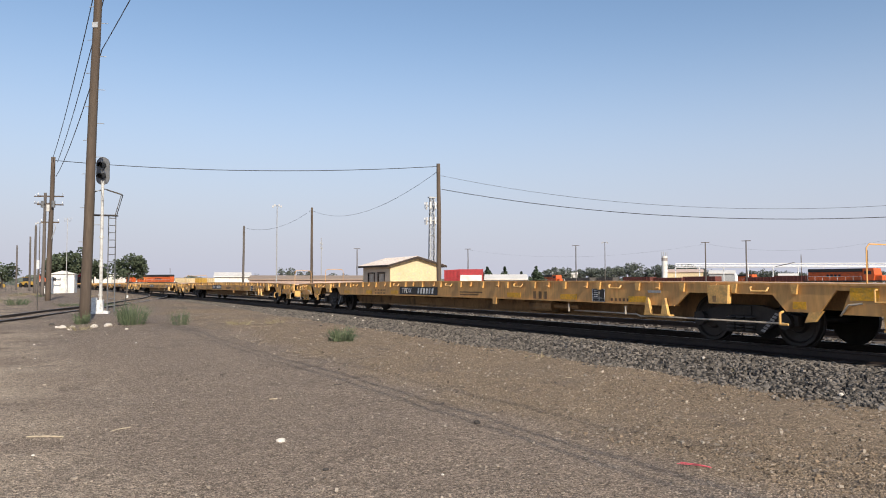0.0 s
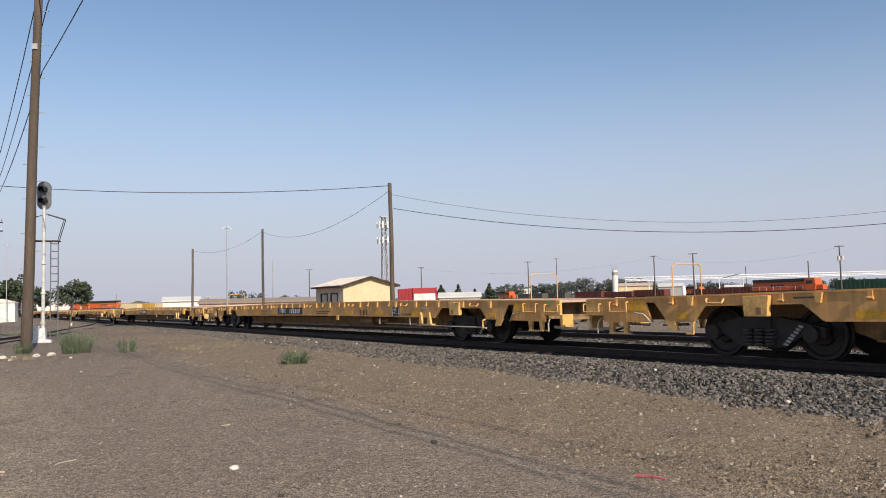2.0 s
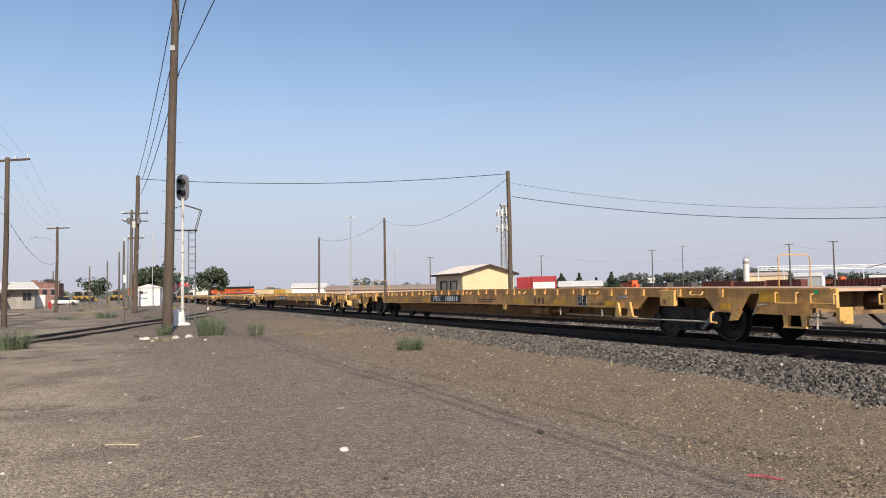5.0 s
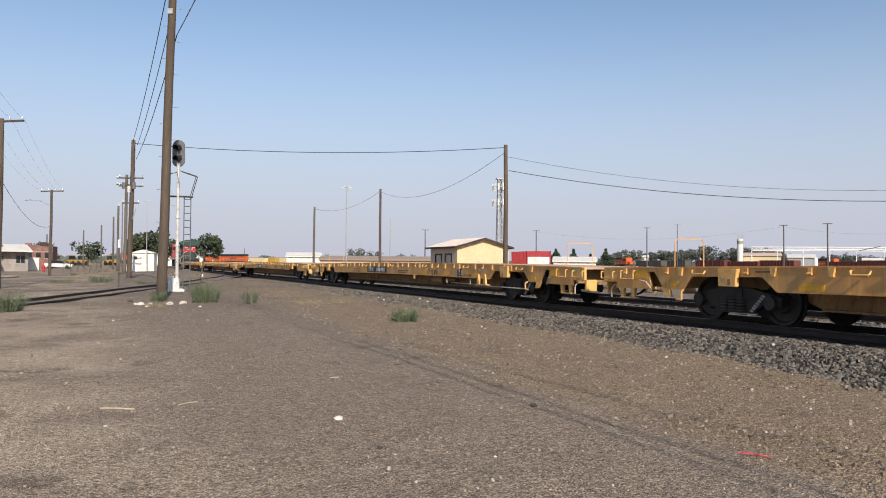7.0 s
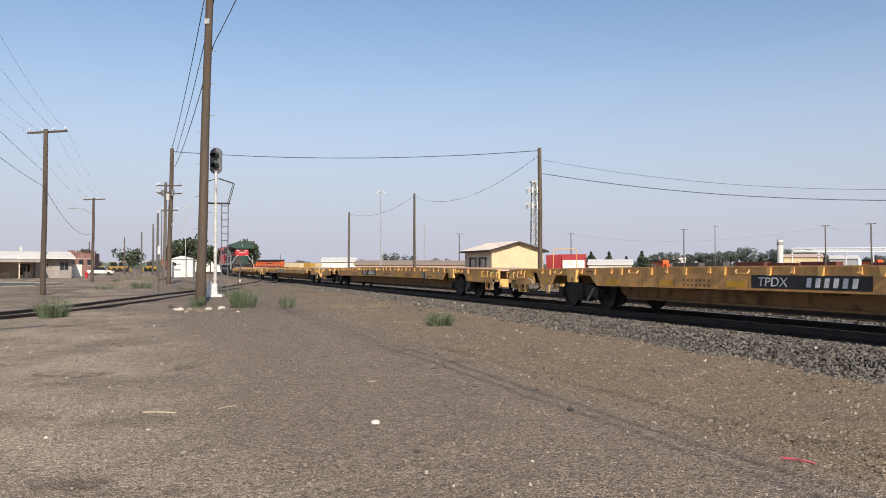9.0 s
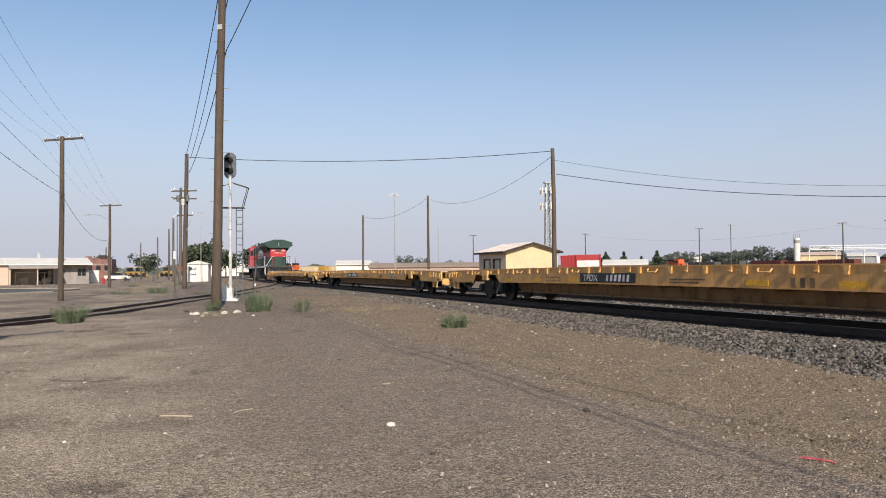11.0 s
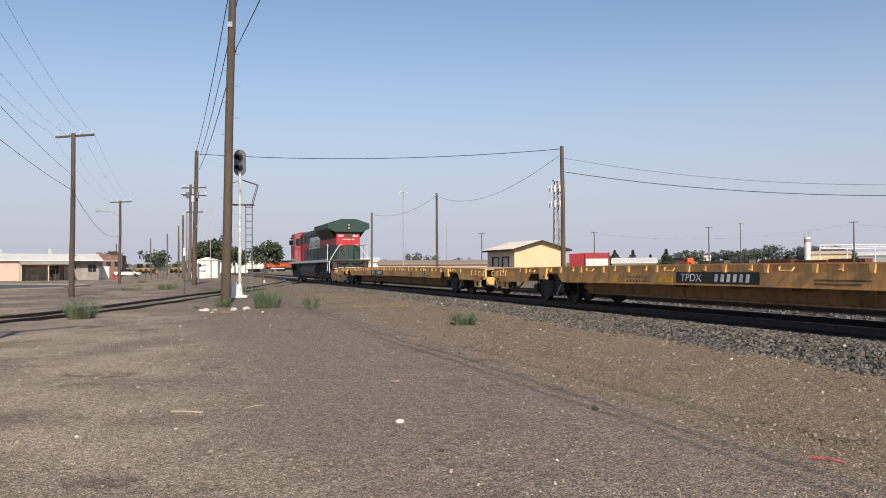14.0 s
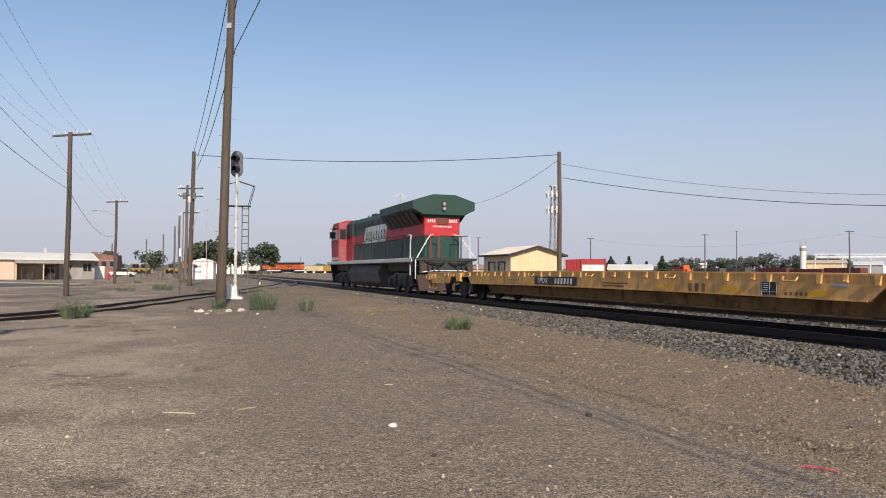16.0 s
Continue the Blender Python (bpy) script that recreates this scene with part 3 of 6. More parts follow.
def flat_car(label):
    car = thing("flat_car", label, "flat car", group="flat cars of the train")
    wheels = []
    part("deck", long_box(B(), -HALF, HALF, -1.30, 1.30, 0.98, 1.03), DECK, car, "worn reddish deck")
    half = [(8.74, 0.59), (9.05, 0.84), (10.85, 0.84), (11.1, 0.575), (11.55, 0.575), (11.72, 0.61), (11.98, 0.93), (12.2, 0.93), (12.05, 0.57), (13.30, 0.57)]
    half = [(x, z + rise(x)) for x, z in half]
    mids = [-7 + 2 * i for i in range(8)]
    tops = [12 - 2 * i for i in range(13)]
    outline = ([(x, 0.59 + rise(x)) for x in mids] + half + [(HALF - 0.4, 1.0)] + [(x, 1.01 + rise(x)) for x in tops]
               + [(-HALF + 0.4, 1.0)] + [(-x, z) for x, z in half[::-1]])
    for k in (-1, 1):
        bm = prism(B(), outline, k * 1.33, k * 1.37)
        long_box(bm, -HALF, HALF, k * 1.26, k * 1.39, 1.005, 1.037)
        long_box(bm, -8.7, 8.7, k * 1.24, k * 1.385, 0.575, 0.60)
        part("side_sill", bm, YELLOW, car, "faded grimy yellow side sill")
        for e in (-1, 1):
            bm = box(B(), min(e * 13.31, e * 13.8), max(e * 13.31, e * 13.8), min(k * 1.3, k * 1.372), max(k * 1.3, k * 1.372), 0.70, 1.03)
            part("end_panel", bm, BRIGHT, car, "bright yellow corner panel", bevel=0.012)
            bm = B()
            prism(bm, ((e * 9.56, 1.03), (e * 10.04, 1.03), (e * 10.02, 0.70), (e * 9.60, 0.70)), k * 1.37, k * 1.47)
            pad = part("jacking_pad", bm, BRIGHT, car, "yellow jacking pad", bevel=0.008)
            part("slot", box(B(), min(e * 9.70, e * 9.78), max(e * 9.70, e * 9.78), min(k * 1.47, k * 1.474), max(k * 1.47, k * 1.474), 0.73, 0.84), BELLY, pad)
            for x, top, low in ((12.62, 0.96, 0.78), (13.36, 0.93, 0.78)):
                bm = B()
                path_rod(bm, [(e * x, k * 1.37, top), (e * x, k * 1.44, top), (e * x, k * 1.44, low), (e * (x + 0.44), k * 1.44, low), (e * (x + 0.44), k * 1.44, top), (e * (x + 0.44), k * 1.37, top)], 0.014)
                part("grab_iron", bm, BRIGHT, car)
            bm = B()
            for x in (12.68, 13.06):
                prism(bm, ((e * x, 0.58), (e * (x + 0.13), 0.58), (e * (x + 0.10), 0.37), (e * (x + 0.03), 0.37)), k * 1.28, k * 1.35)
            box(bm, min(e * 12.69, e * 13.18), max(e * 12.69, e * 13.18), min(k * 1.22, k * 1.36), max(k * 1.22, k * 1.36), 0.355, 0.38)
            part("step", bm, BRIGHT, car, "yellow foot step")
            bm = B()
            for i in range(5):
                z = 0.64 + i * 0.035
                box(bm, min(e * 12.68, e * 13.2), max(e * 12.68, e * 13.2), min(k * 1.37, k * 1.376), max(k * 1.37, k * 1.376), z, z + 0.012)
            part("louvre", bm, YELLOW, car)
            bm = B()
            path_rod(bm, [(e * 13.42, k * 1.3, 0.66), (e * 13.44, k * 1.4, 0.56), (e * 13.44, k * 1.4, 0.36)], 0.016)
            path_rod(bm, [(e * 13.3, k * 1.1, 0.44), (e * 14.0, k * 1.1, 0.42)], 0.03)
            part("uncoupling_lever", bm, CREAM_ROD, car)
            part("end_bracket", box(B(), min(e * 13.72, e * 13.79), max(e * 13.72, e * 13.79), min(k * 1.0, k * 1.3), max(k * 1.0, k * 1.3), 0.45, 0.72), BRIGHT, car)
            bm = B()
            path_rod(bm, [(e * 11.05, k * 1.37, 0.60), (e * 11.05, k * 1.45, 0.58), (e * 11.05, k * 1.45, 0.40), (e * 11.2, k * 1.45, 0.40)], 0.02)
            part("hose_hook", bm, BRIGHT, car)
            part("bracket", prism(B(), ((e * 11.52, 0.60), (e * 11.76, 0.63), (e * 11.62, 0.46), (e * 11.44, 0.44)), k * 1.32, k * 1.38), BRIGHT, car)
            bm = B()
            path_rod(bm, [(e * 12.05, k * 1.38, 0.57), (e * 12.2, k * 1.42, 0.73), (e * 12.42, k * 1.42, 0.76)], 0.016)
            part("lever_rod", bm, CREAM_ROD, car)
        for i in range(21):
            x = -11.29 + 1.18 * i
            if abs(abs(x) - 9.8) > 0.3 and abs(x) < 12.2:
                pieces = [(POCKET, "stake_pocket", 0)]
            else:
                pieces = []
            pieces.append((WINCH, "tie_down_bar", 0.67) if i % 3 == 0 else (HOOK, "tie_down_hook", 0.42 if i % 3 == 1 else 0.62))
            for me, nm, dx in pieces:
                ob = part(nm, me, None, car)
                ob.location = (x + dx, k * 1.37, 1.01 + rise(x + dx))
                if k < 0:
                    ob.rotation_euler = (0, 0, math.pi)
        # marks on the sill
        f = 1 if k > 0 else -1
        y = 1.372 if k > 0 else -1.378
        yb = y + 0.006 if k > 0 else y - 0.004
        bm = box(B(), min(f * 0.73, f * 3.34), max(f * 0.73, f * 3.34), y, y + 0.006, 0.705, 0.95)
        nb = part("number_board", bm, BLACK, car, "black board with white lettering and bars")
        if k > 0:
            letters("lettering", "TPDX", 3.18, 2.46, 0.745, 0.908, yb, LETTER, nb)
            bm = B()
            board_bars(bm, 2.06, 0.94, 0.745, 0.908, yb, 6)
            part("number_marking", bm, LETTER, nb, "slanted white painted marking")
        for x, w in ((3.75, 0.55), (-3.3, 0.6), (-5.5, 0.6), (-7.7, 0.5), (8.0, 0.5), (5.9, 0.5), (-11.35, 0.24), (11.35, 0.24)):
            z = 0.62 + rise(x)
            part("reflector_patch", box(B(), f * x - w / 2, f * x + w / 2, y, y + 0.005, z, z + 0.12), PATCH, car)
        for x in (-12.42, 12.42):
            part("yellow_panel", box(B(), x - 0.22, x + 0.22, y, y + 0.004, 0.80, 0.99), PATCH, car)
        bm = box(B(), min(f * -6.32, f * -6.74), max(f * -6.32, f * -6.74), y, y + 0.006, 0.67, 0.94)
        plate = part("data_plate", bm, BLACK, car, "black plate with white ruled lines")
        bm = B()
        for z in (0.675, 0.74, 0.93):
            box(bm, min(f * -6.33, f * -6.73), max(f * -6.33, f * -6.73), yb, yb + 0.004, z, z + 0.006)
        for x in (-6.34, -6.55, -6.72):
            box(bm, f * x - 0.004, f * x + 0.004, yb, yb + 0.004, 0.675, 0.93)
        for i in range(4):
            z = 0.77 + i * 0.04
            box(bm, min(f * -6.38, f * -6.50), max(f * -6.38, f * -6.50), yb, yb + 0.004, z, z + 0.012)
        part("plate_marking", bm, LETTER, plate)
        bm = B()
        for x in (-4.2, -4.42, -4.64):
            box(bm, f * x - 0.055, f * x + 0.055, y, y + 0.004, 0.69, 0.865)
        for i in range(5):
            box(bm, f * (-6.95 - i * 0.12) - 0.03, f * (-6.95 - i * 0.12) + 0.03, y, y + 0.004, 0.69, 0.75)
        for i in range(7):
            for z in (0.80, 0.70):
                box(bm, f * (5.3 - i * 0.13) - 0.03, f * (5.3 - i * 0.13) + 0.03, y, y + 0.003, z, z + 0.05)
        for x, w, z in ((-1.2, 1.2, 0.80), (-1.1, 1.0, 0.73), (9.0, 0.4, 0.97)):
            box(bm, f * x - w / 2, f * x + w / 2, y, y + 0.003, z, z + 0.03)
        part("faded_marking", bm, FADED, car, "faded brown stencilled marks")["kind"] = "stuff"
        if k > 0:
            part("sticker", box(B(), -13.46, -13.38, 1.374, 1.378, 0.93, 1.01), GREEN_DOT, car, "small green sticker")
            part("routing_tag", box(B(), -8.35, -8.0, 1.374, 1.378, 0.87, 0.92), GALV, car)
        # wedge brackets and the long pipe below the sill
        bm = B()
        for x in (8.05, 8.5):
            prism(bm, ((-x - 0.09, 0.46), (-x + 0.09, 0.46), (-x + 0.03, 0.78), (-x - 0.01, 0.78)), k * 1.38, k * 1.44)
        box(bm, -8.62, -7.95, min(k * 1.3, k * 1.44), max(k * 1.3, k * 1.44), 0.44, 0.465)
        part("wedge_bracket", bm, BRIGHT, car, "bright yellow wedge bracket")
        bm = B()
        path_rod(bm, [(-5.5, k * 1.2, 0.45), (-7.6, k * 1.3, 0.44), (-7.8, k * 1.36, 0.40), (-8.1, k * 1.4, 0.42), (-11.1, k * 1.42, 0.41)], 0.016)
        for x in (-5.5, -7.35):
            path_rod(bm, [(x, k * 1.36, 0.60), (x, k * 1.36, 0.43)], 0.025)
        part("brake_pipe", bm, CREAM_ROD, car, "pale brake pipe")
        bm = B()
        prism(bm, ((-2.35, 0.70), (-2.55, 0.70), (-2.5, 0.52), (-2.36, 0.52)), k * 1.32, k * 1.40)
        part("drop_bracket", bm, YELLOW, car)
    sill = [(-13.2, 0.60), (-9.3, 0.64), (-8.3, 0.31), (8.3, 0.31), (9.3, 0.64), (13.2, 0.60), (13.2, 0.97), (-13.2, 0.97)]
    part("center_sill", prism(B(), sill, -0.66, 0.66), BELLY, car, "grimy brown fish-belly centre sill", bevel=0.01)
    bm = B()
    for k in (-1, 1):
        prism(bm, ((-8.3, 0.31), (8.3, 0.31), (8.3, 0.35), (-8.3, 0.35)), k * 0.62, k * 0.78)
        for i in range(9):
            ob = part("cross_bearer", BEARER, None, car)
            ob.location = (-7.2 + i * 1.8, k * 0.9, 0)
    part("bottom_flange", bm, BELLY, car)
    bm = B()
    rod(bm, (-3.6, 0.98, 0.52), (-4.5, 0.98, 0.52), 0.15, seg=14)
    rod(bm, (-4.5, 0.98, 0.52), (-5.4, 0.98, 0.52), 0.06, seg=12)
    part("air_tank", bm, BELLY, car, "brown brake reservoir")
    for e in (-1, 1):
        bm = B()
        rod(bm, (e * 13.3, 0, 0.80), (e * 14.0, 0, 0.80), 0.15, seg=14)
        box(bm, min(e * 13.9, e * 14.22), max(e * 13.9, e * 14.22), -0.14, 0.14, 0.66, 0.92)
        part("coupler", bm, RUST, car, "rust-brown coupler")
        bm = B()
        pts = [(e * 13.5, 0.3, 0.62), (e * 13.8, 0.32, 0.42), (e * 14.05, 0.3, 0.36), (e * 14.2, 0.28, 0.4)]
        path_rod(bm, pts, 0.028)
        part("air_hose", bm, BLACK, car)
        bm = box(B(), min(e * 13.2, e * 13.3), max(e * 13.2, e * 13.3), -1.29, 1.29, 0.62, 0.98)
        part("end_sill", bm, BELLY, car)
        bm = box(B(), min(e * 13.6, e * 13.78), max(e * 13.6, e * 13.78), -1.0, 1.0, 0.60, 0.66)
        part("end_beam", bm, BELLY, car)
        _, w = freight_truck(car, e * 10.0)
        wheels += w
    return car


PROTO = flat_car("faded yellow flat car with stake pockets and black number board")
CARS = [PROTO] + [copy_thing(PROTO, Matrix.Identity(4)) for i in range(8)]

RAILING = mesh_of("end_railing", path_rod(B(), [(0, 0.75, 1.04), (0, 0.75, 1.60), (0, 0.68, 1.66), (0, 0.02, 1.66), (0, -0.05, 1.60), (0, -0.05, 1.04)], 0.011), YELLOW)
for car in CARS[2:6]:
    for x in (-12.07, 12.07):
        part("end_railing", RAILING, None, car, "thin bent metal railing").location = (x, 0, 0)
# the last three cars are of a plainer type: an unbroken sill, with no brackets or pipes below it
def plain_sill(k):
    half = [(x, z + rise(x)) for x, z in ((8.74, 0.59), (9.05, 0.84), (10.85, 0.84), (11.12, 0.58), (13.30, 0.58))]
    outline = ([(x, 0.59 + rise(x)) for x in range(-7, 8, 2)] + half + [(HALF - 0.4, 1.0)] + [(x, 1.01 + rise(x)) for x in range(12, -13, -2)]
               + [(-HALF + 0.4, 1.0)] + [(-x, z) for x, z in half[::-1]])
    bm = prism(B(), outline, k * 1.33, k * 1.37)
    long_box(bm, -HALF, HALF, k * 1.26, k * 1.39, 1.005, 1.037)
    long_box(bm, -8.7, 8.7, k * 1.24, k * 1.385, 0.575, 0.60)
    return mesh_of("side_sill", bm, YELLOW)


PLAIN = [plain_sill(k) for k in (-1, 1)]
for car in CARS[6:]:
    sills = iter(PLAIN)
    for ob in sorted(car.children, key=lambda o: o.name):
        if ob.name.startswith(("wedge_bracket", "brake_pipe", "drop_bracket", "air_tank", "hose_hook", "lever_rod")) or ob.name.split(".")[0] == "bracket":
            bpy.data.objects.remove(ob)
        elif ob.name.startswith("side_sill"):
            ob.data = next(sills)
    car["label"] = "plain faded yellow flat car with a black number board"

# ---- the locomotive ----
def loco_truck(parent, x):
    t = new("truck")
    t.parent = parent
    t.location = (x, 0, 0)
    t["label"] = "grimy grey three-axle truck"
    wheels = [wheelset(t, a, 0.53) for a in (-1.85, 0.0, 1.85)]
    poly = ((-2.6, 0.42), (-2.6, 0.72), (-1.2, 0.98), (1.2, 0.98), (2.6, 0.72), (2.6, 0.42), (1.9, 0.40), (1.3, 0.62), (0.6, 0.62), (0.0, 0.46), (-0.6, 0.62), (-1.3, 0.62), (-1.9, 0.40))
    for k in (-1, 1):
        bm = prism(B(), poly, k * 0.95, k * 1.12)
        for a in (-1.85, 0, 1.85):
            box(bm, a - 0.2, a + 0.2, min(k * 1.1, k * 1.24), max(k * 1.1, k * 1.24), 0.38, 0.72)
            rod(bm, (a, k * 1.2, 0.53), (a, k * 1.28, 0.53), 0.14, seg=12)
        for a in (-1.0, 0.95):
            rod(bm, (a, k * 1.16, 0.35), (a, k * 1.16, 0.85), 0.11, seg=10)
            rod(bm, (a - 0.3, k * 1.18, 0.9), (a + 0.5, k * 1.18, 0.45), 0.045, seg=8)
        part("side_frame", bm, LGREY, t)
    part("cross_beam", box(B(), -1.4, 1.4, -0.9, 0.9, 0.75, 1.0), LGREY, t)
    return wheels


def locomotive():
    lo = thing("locomotive", "red, green and white diesel locomotive with a flared roof", "locomotive")
    # underframe and walkway
    bm = B()
    prism(bm, ((-10.2, 1.15), (-9.0, 1.08), (9.0, 1.08), (10.2, 1.15), (10.2, 1.58), (-10.2, 1.58)), -0.85, 0.85)
    box(bm, -9.8, 10.2, -1.48, 1.48, 1.48, 1.58)
    part("underframe", bm, LGREY, lo)
    part("rear_platform", box(B(), -10.4, -9.85, -1.5, 1.5, 1.58, 1.7), LBLACK, lo, "black rear platform")
    bm = box(B(), -9.85, 10.3, -1.54, 1.54, 1.52, 1.71)
    part("walkway", bm, WHITE, lo, "off-white walkway edge", bevel=0.015)
    # hood, low band and upper parts
    part("hood_base", box(B(), -9.75, 5.0, -0.88, 0.88, 1.70, 2.74), LGREEN, lo, "dark green lower hood", bevel=0.03)
    for a in range(18):
        bm = box(B(), -9.4 + a * 0.8, -8.72 + a * 0.8, 0.88, 0.90, 1.8, 2.62)
        part("hood_door", bm, LGREEN, lo)
    part("rear_hood", box(B(), -9.75, -6.0, -0.88, 0.88, 2.74, 3.72), LRED, lo, "red rear hood", bevel=0.03)
    bm = prism(B(), ((-6.0, 2.74), (-2.9, 2.74), (-3.4, 3.95), (-6.0, 3.95)), -0.89, 0.89)
    part("dynamic_hood", bm, LRED, lo, "dull red hood panel")
    bm = prism(B(), ((-2.9, 2.74), (2.2, 2.74), (1.6, 3.7), (-3.3, 3.7)), -0.9, 0.9)
    part("name_panel", bm, LWHITE, lo, "white panel with a dark slanted wordmark shape")
    bm = B()
    for i in range(8):
        x, hi = 1.45 - i * 0.57, 3.52 if i == 0 else 3.40
        for k in (0.902, -0.906):
            prism(bm, ((x, 2.94), (x - 0.17, 2.94), (x - 0.27, hi), (x - 0.10, hi)), k, k + 0.004)
            prism(bm, ((x - 0.17, 2.94), (x - 0.36, 2.94), (x - 0.375, 3.02), (x - 0.185, 3.02)), k, k + 0.004)
    part("wordmark_bars", bm, LGREEN, lo)
    bm = prism(B(), ((2.2, 2.74), (5.0, 2.74), (5.0, 3.3), (1.85, 3.3)), -0.9, 0.9)
    part("hood_panel", bm, LRED, lo)
    bm = prism(B(), ((-0.88, 3.3), (0.88, 3.3), (0.88, 4.1), (0.62, 4.38), (-0.62, 4.38), (-0.88, 4.1)), -3.5, 5.0, axis="x")
    part("engine_hood", bm, LGREEN, lo, "dark green engine hood with grilles")
    for a in range(9):
        for k in (-1, 1):
            bm = box(B(), -3.1 + a * 0.86, -2.4 + a * 0.86, min(k * 0.88, k * 0.915), max(k * 0.88, k * 0.915), 3.78, 4.06)
            part("grille", bm, LBLACK, lo)
    # flared radiator section
    sec = ((-0.9, 3.3), (0.9, 3.3), (1.0, 3.72), (1.55, 3.98), (1.55, 4.36), (0.55, 4.68), (-0.55, 4.68), (-1.55, 4.36), (-1.55, 3.98), (-1.0, 3.72))
    bm = prism(B(), sec[2:], -10.0, -3.9, axis="x")
    for v in bm.verts:
        if v.co.x > -5:
            v.co.y *= 0.97
    part("radiator_roof", bm, LGREEN, lo, "flared dark green radiator roof", bevel=0.02)
    for k in (-1, 1):
        bm = B()
        for i in range(7):
            x = -9.4 + i * 0.8
            prism(bm, ((k * 0.9, 3.3), (k * 0.94, 3.3), (k * 1.44, 3.97), (k * 1.36, 3.97)), x, x + 0.66, axis="x")
        part("radiator_grille", bm, LBLACK, lo, "black slanted radiator grilles")
    part("rear_fascia", prism(B(), ((-0.86, 3.6), (0.86, 3.6), (1.35, 3.98), (-1.35, 3.98)), -9.8, -9.6, axis="x"), LGREEN, lo)
    # cab and nose, at the leading end
    cab = prism(B(), ((6.7, 1.7), (8.9, 1.7), (9.15, 3.0), (8.9, 4.05), (8.5, 4.3), (6.7, 4.3)), -1.5, 1.5)
    part("cab_hood", box(B(), 4.9, 6.72, -0.95, 0.95, 1.7, 3.3), LRED, lo, "red equipment hood behind the cab", bevel=0.03)
    part("blower_hood", prism(B(), ((-0.97, 3.3), (0.97, 3.3), (0.97, 4.12), (0.7, 4.38), (-0.7, 4.38), (-0.97, 4.12)), 4.9, 6.72, axis="x"), LGREEN, lo, "dark green blower hood")
    part("cab_roof", prism(B(), ((-1.38, 4.3), (1.38, 4.3), (0.9, 4.46), (-0.9, 4.46)), 6.75, 8.5, axis="x"), LRED, lo, bevel=0.02)
    part("antenna_dome", rod(B(), (7.6, 0, 4.44), (7.6, 0, 4.62), 0.22, 0.12, seg=14), GALV, lo)
    for k in (-1, 1):
        part("rear_cab_window", box(B(), 6.66, 6.71, min(k * 1.02, k * 1.4), max(k * 1.02, k * 1.4), 3.2, 3.85), GLASS, lo)
        part("cab_side_panel", box(B(), 6.9, 8.7, min(k * 1.5, k * 1.512), max(k * 1.5, k * 1.512), 2.05, 2.75), LRED, lo)
        part("sun_visor", box(B(), 6.85, 8.65, min(k * 1.5, k * 1.72), max(k * 1.5, k * 1.72), 3.93, 3.96), LRED, lo)
        part("mirror", box(B(), 8.62, 8.66, min(k * 1.52, k * 1.72), max(k * 1.52, k * 1.72), 3.3, 3.75), LBLACK, lo)
    for k in (-1, 1):
        part("equipment_louvre", box(B(), 5.2, 6.4, min(k * 0.95, k * 0.97), max(k * 0.97, k * 0.99), 3.4, 4.05), LBLACK, lo)
    part("cab", cab, FADEDRED, lo, "faded red driving cab", bevel=0.04)
    for k in (-1, 1):
        for x0, x1 in ((6.9, 7.7), (7.85, 8.6)):
            part("cab_window", box(B(), x0, x1, min(k * 1.49, k * 1.515), max(k * 1.49, k * 1.515), 3.15, 3.85), GLASS, lo)
        bm = B()
        for i in range(6):
            box(bm, 6.8 + i * 0.33, 7.0 + i * 0.33, min(k * 1.5, k * 1.505), max(k * 1.5, k * 1.505), 1.8, 2.0)
        part("worn_stripe", bm, LWHITE, lo)
    part("nose", prism(B(), ((8.5, 1.7), (10.1, 1.7), (10.15, 2.7), (9.9, 2.95), (8.6, 3.0)), -1.05, 1.05), FADEDRED, lo, bevel=0.05)
    part("windshield", box(B(), 8.7, 9.16, -1.2, 1.2, 3.2, 3.9), GLASS, lo)
    # tank
    tank = ((0.45, -1.25), (1.0, -1.40), (1.45, -1.15), (1.45, 1.15), (1.0, 1.40), (0.45, 1.25), (0.22, 0.9), (0.22, -0.9))
    bm = prism(B(), [(y, z) for z, y in tank], -3.3, 4.2, axis="x")
    part("fuel_tank", bm, LTANK, lo, "grey fuel tank")
    bm = B()
    for k in (-1, 1):
        rod(bm, (4.35, k * 1.2, 1.2), (5.3, k * 1.2, 1.2), 0.18, seg=12)
    part("air_reservoir", bm, LGREY, lo)
    # rear end: pilot, steps, rails, lights
    part("rear_bulkhead", box(B(), -10.36, -10.25, -1.3, 1.3, 0.85, 1.58), LBLACK, lo, "grimy dark end plate")
    bm = prism(B(), ((-1.35, 0.2), (1.35, 0.2), (1.5, 0.9), (0.5, 0.98), (-0.5, 0.98), (-1.5, 0.9)), -10.55, -10.36, axis="x")
    part("rear_pilot", bm, PILOT, lo, "rust-red rear pilot plate")
    part("front_pilot", prism(B(), ((-1.1, 0.3), (1.1, 0.3), (1.3, 1.5), (-1.3, 1.5)), 10.2, 10.4, axis="x"), LBLACK, lo)
    bm = B()
    rod(bm, (-10.4, 0, 0.85), (-10.95, 0, 0.85), 0.11, seg=10)
    box(bm, -11.15, -10.9, -0.15, 0.15, 0.7, 0.98)
    part("coupler", bm, RUST, lo)
    bm = B()
    for y in (-0.95, -0.7, -0.45, 0.45, 0.7, 0.95):
        path_rod(bm, [(-10.45, y, 1.35), (-10.68, y, 1.1), (-10.7, y * 0.95, 0.75), (-10.62, y * 0.9, 0.6)], 0.03)
    part("brake_hoses", bm, BLACK, lo, "row of black brake hoses")
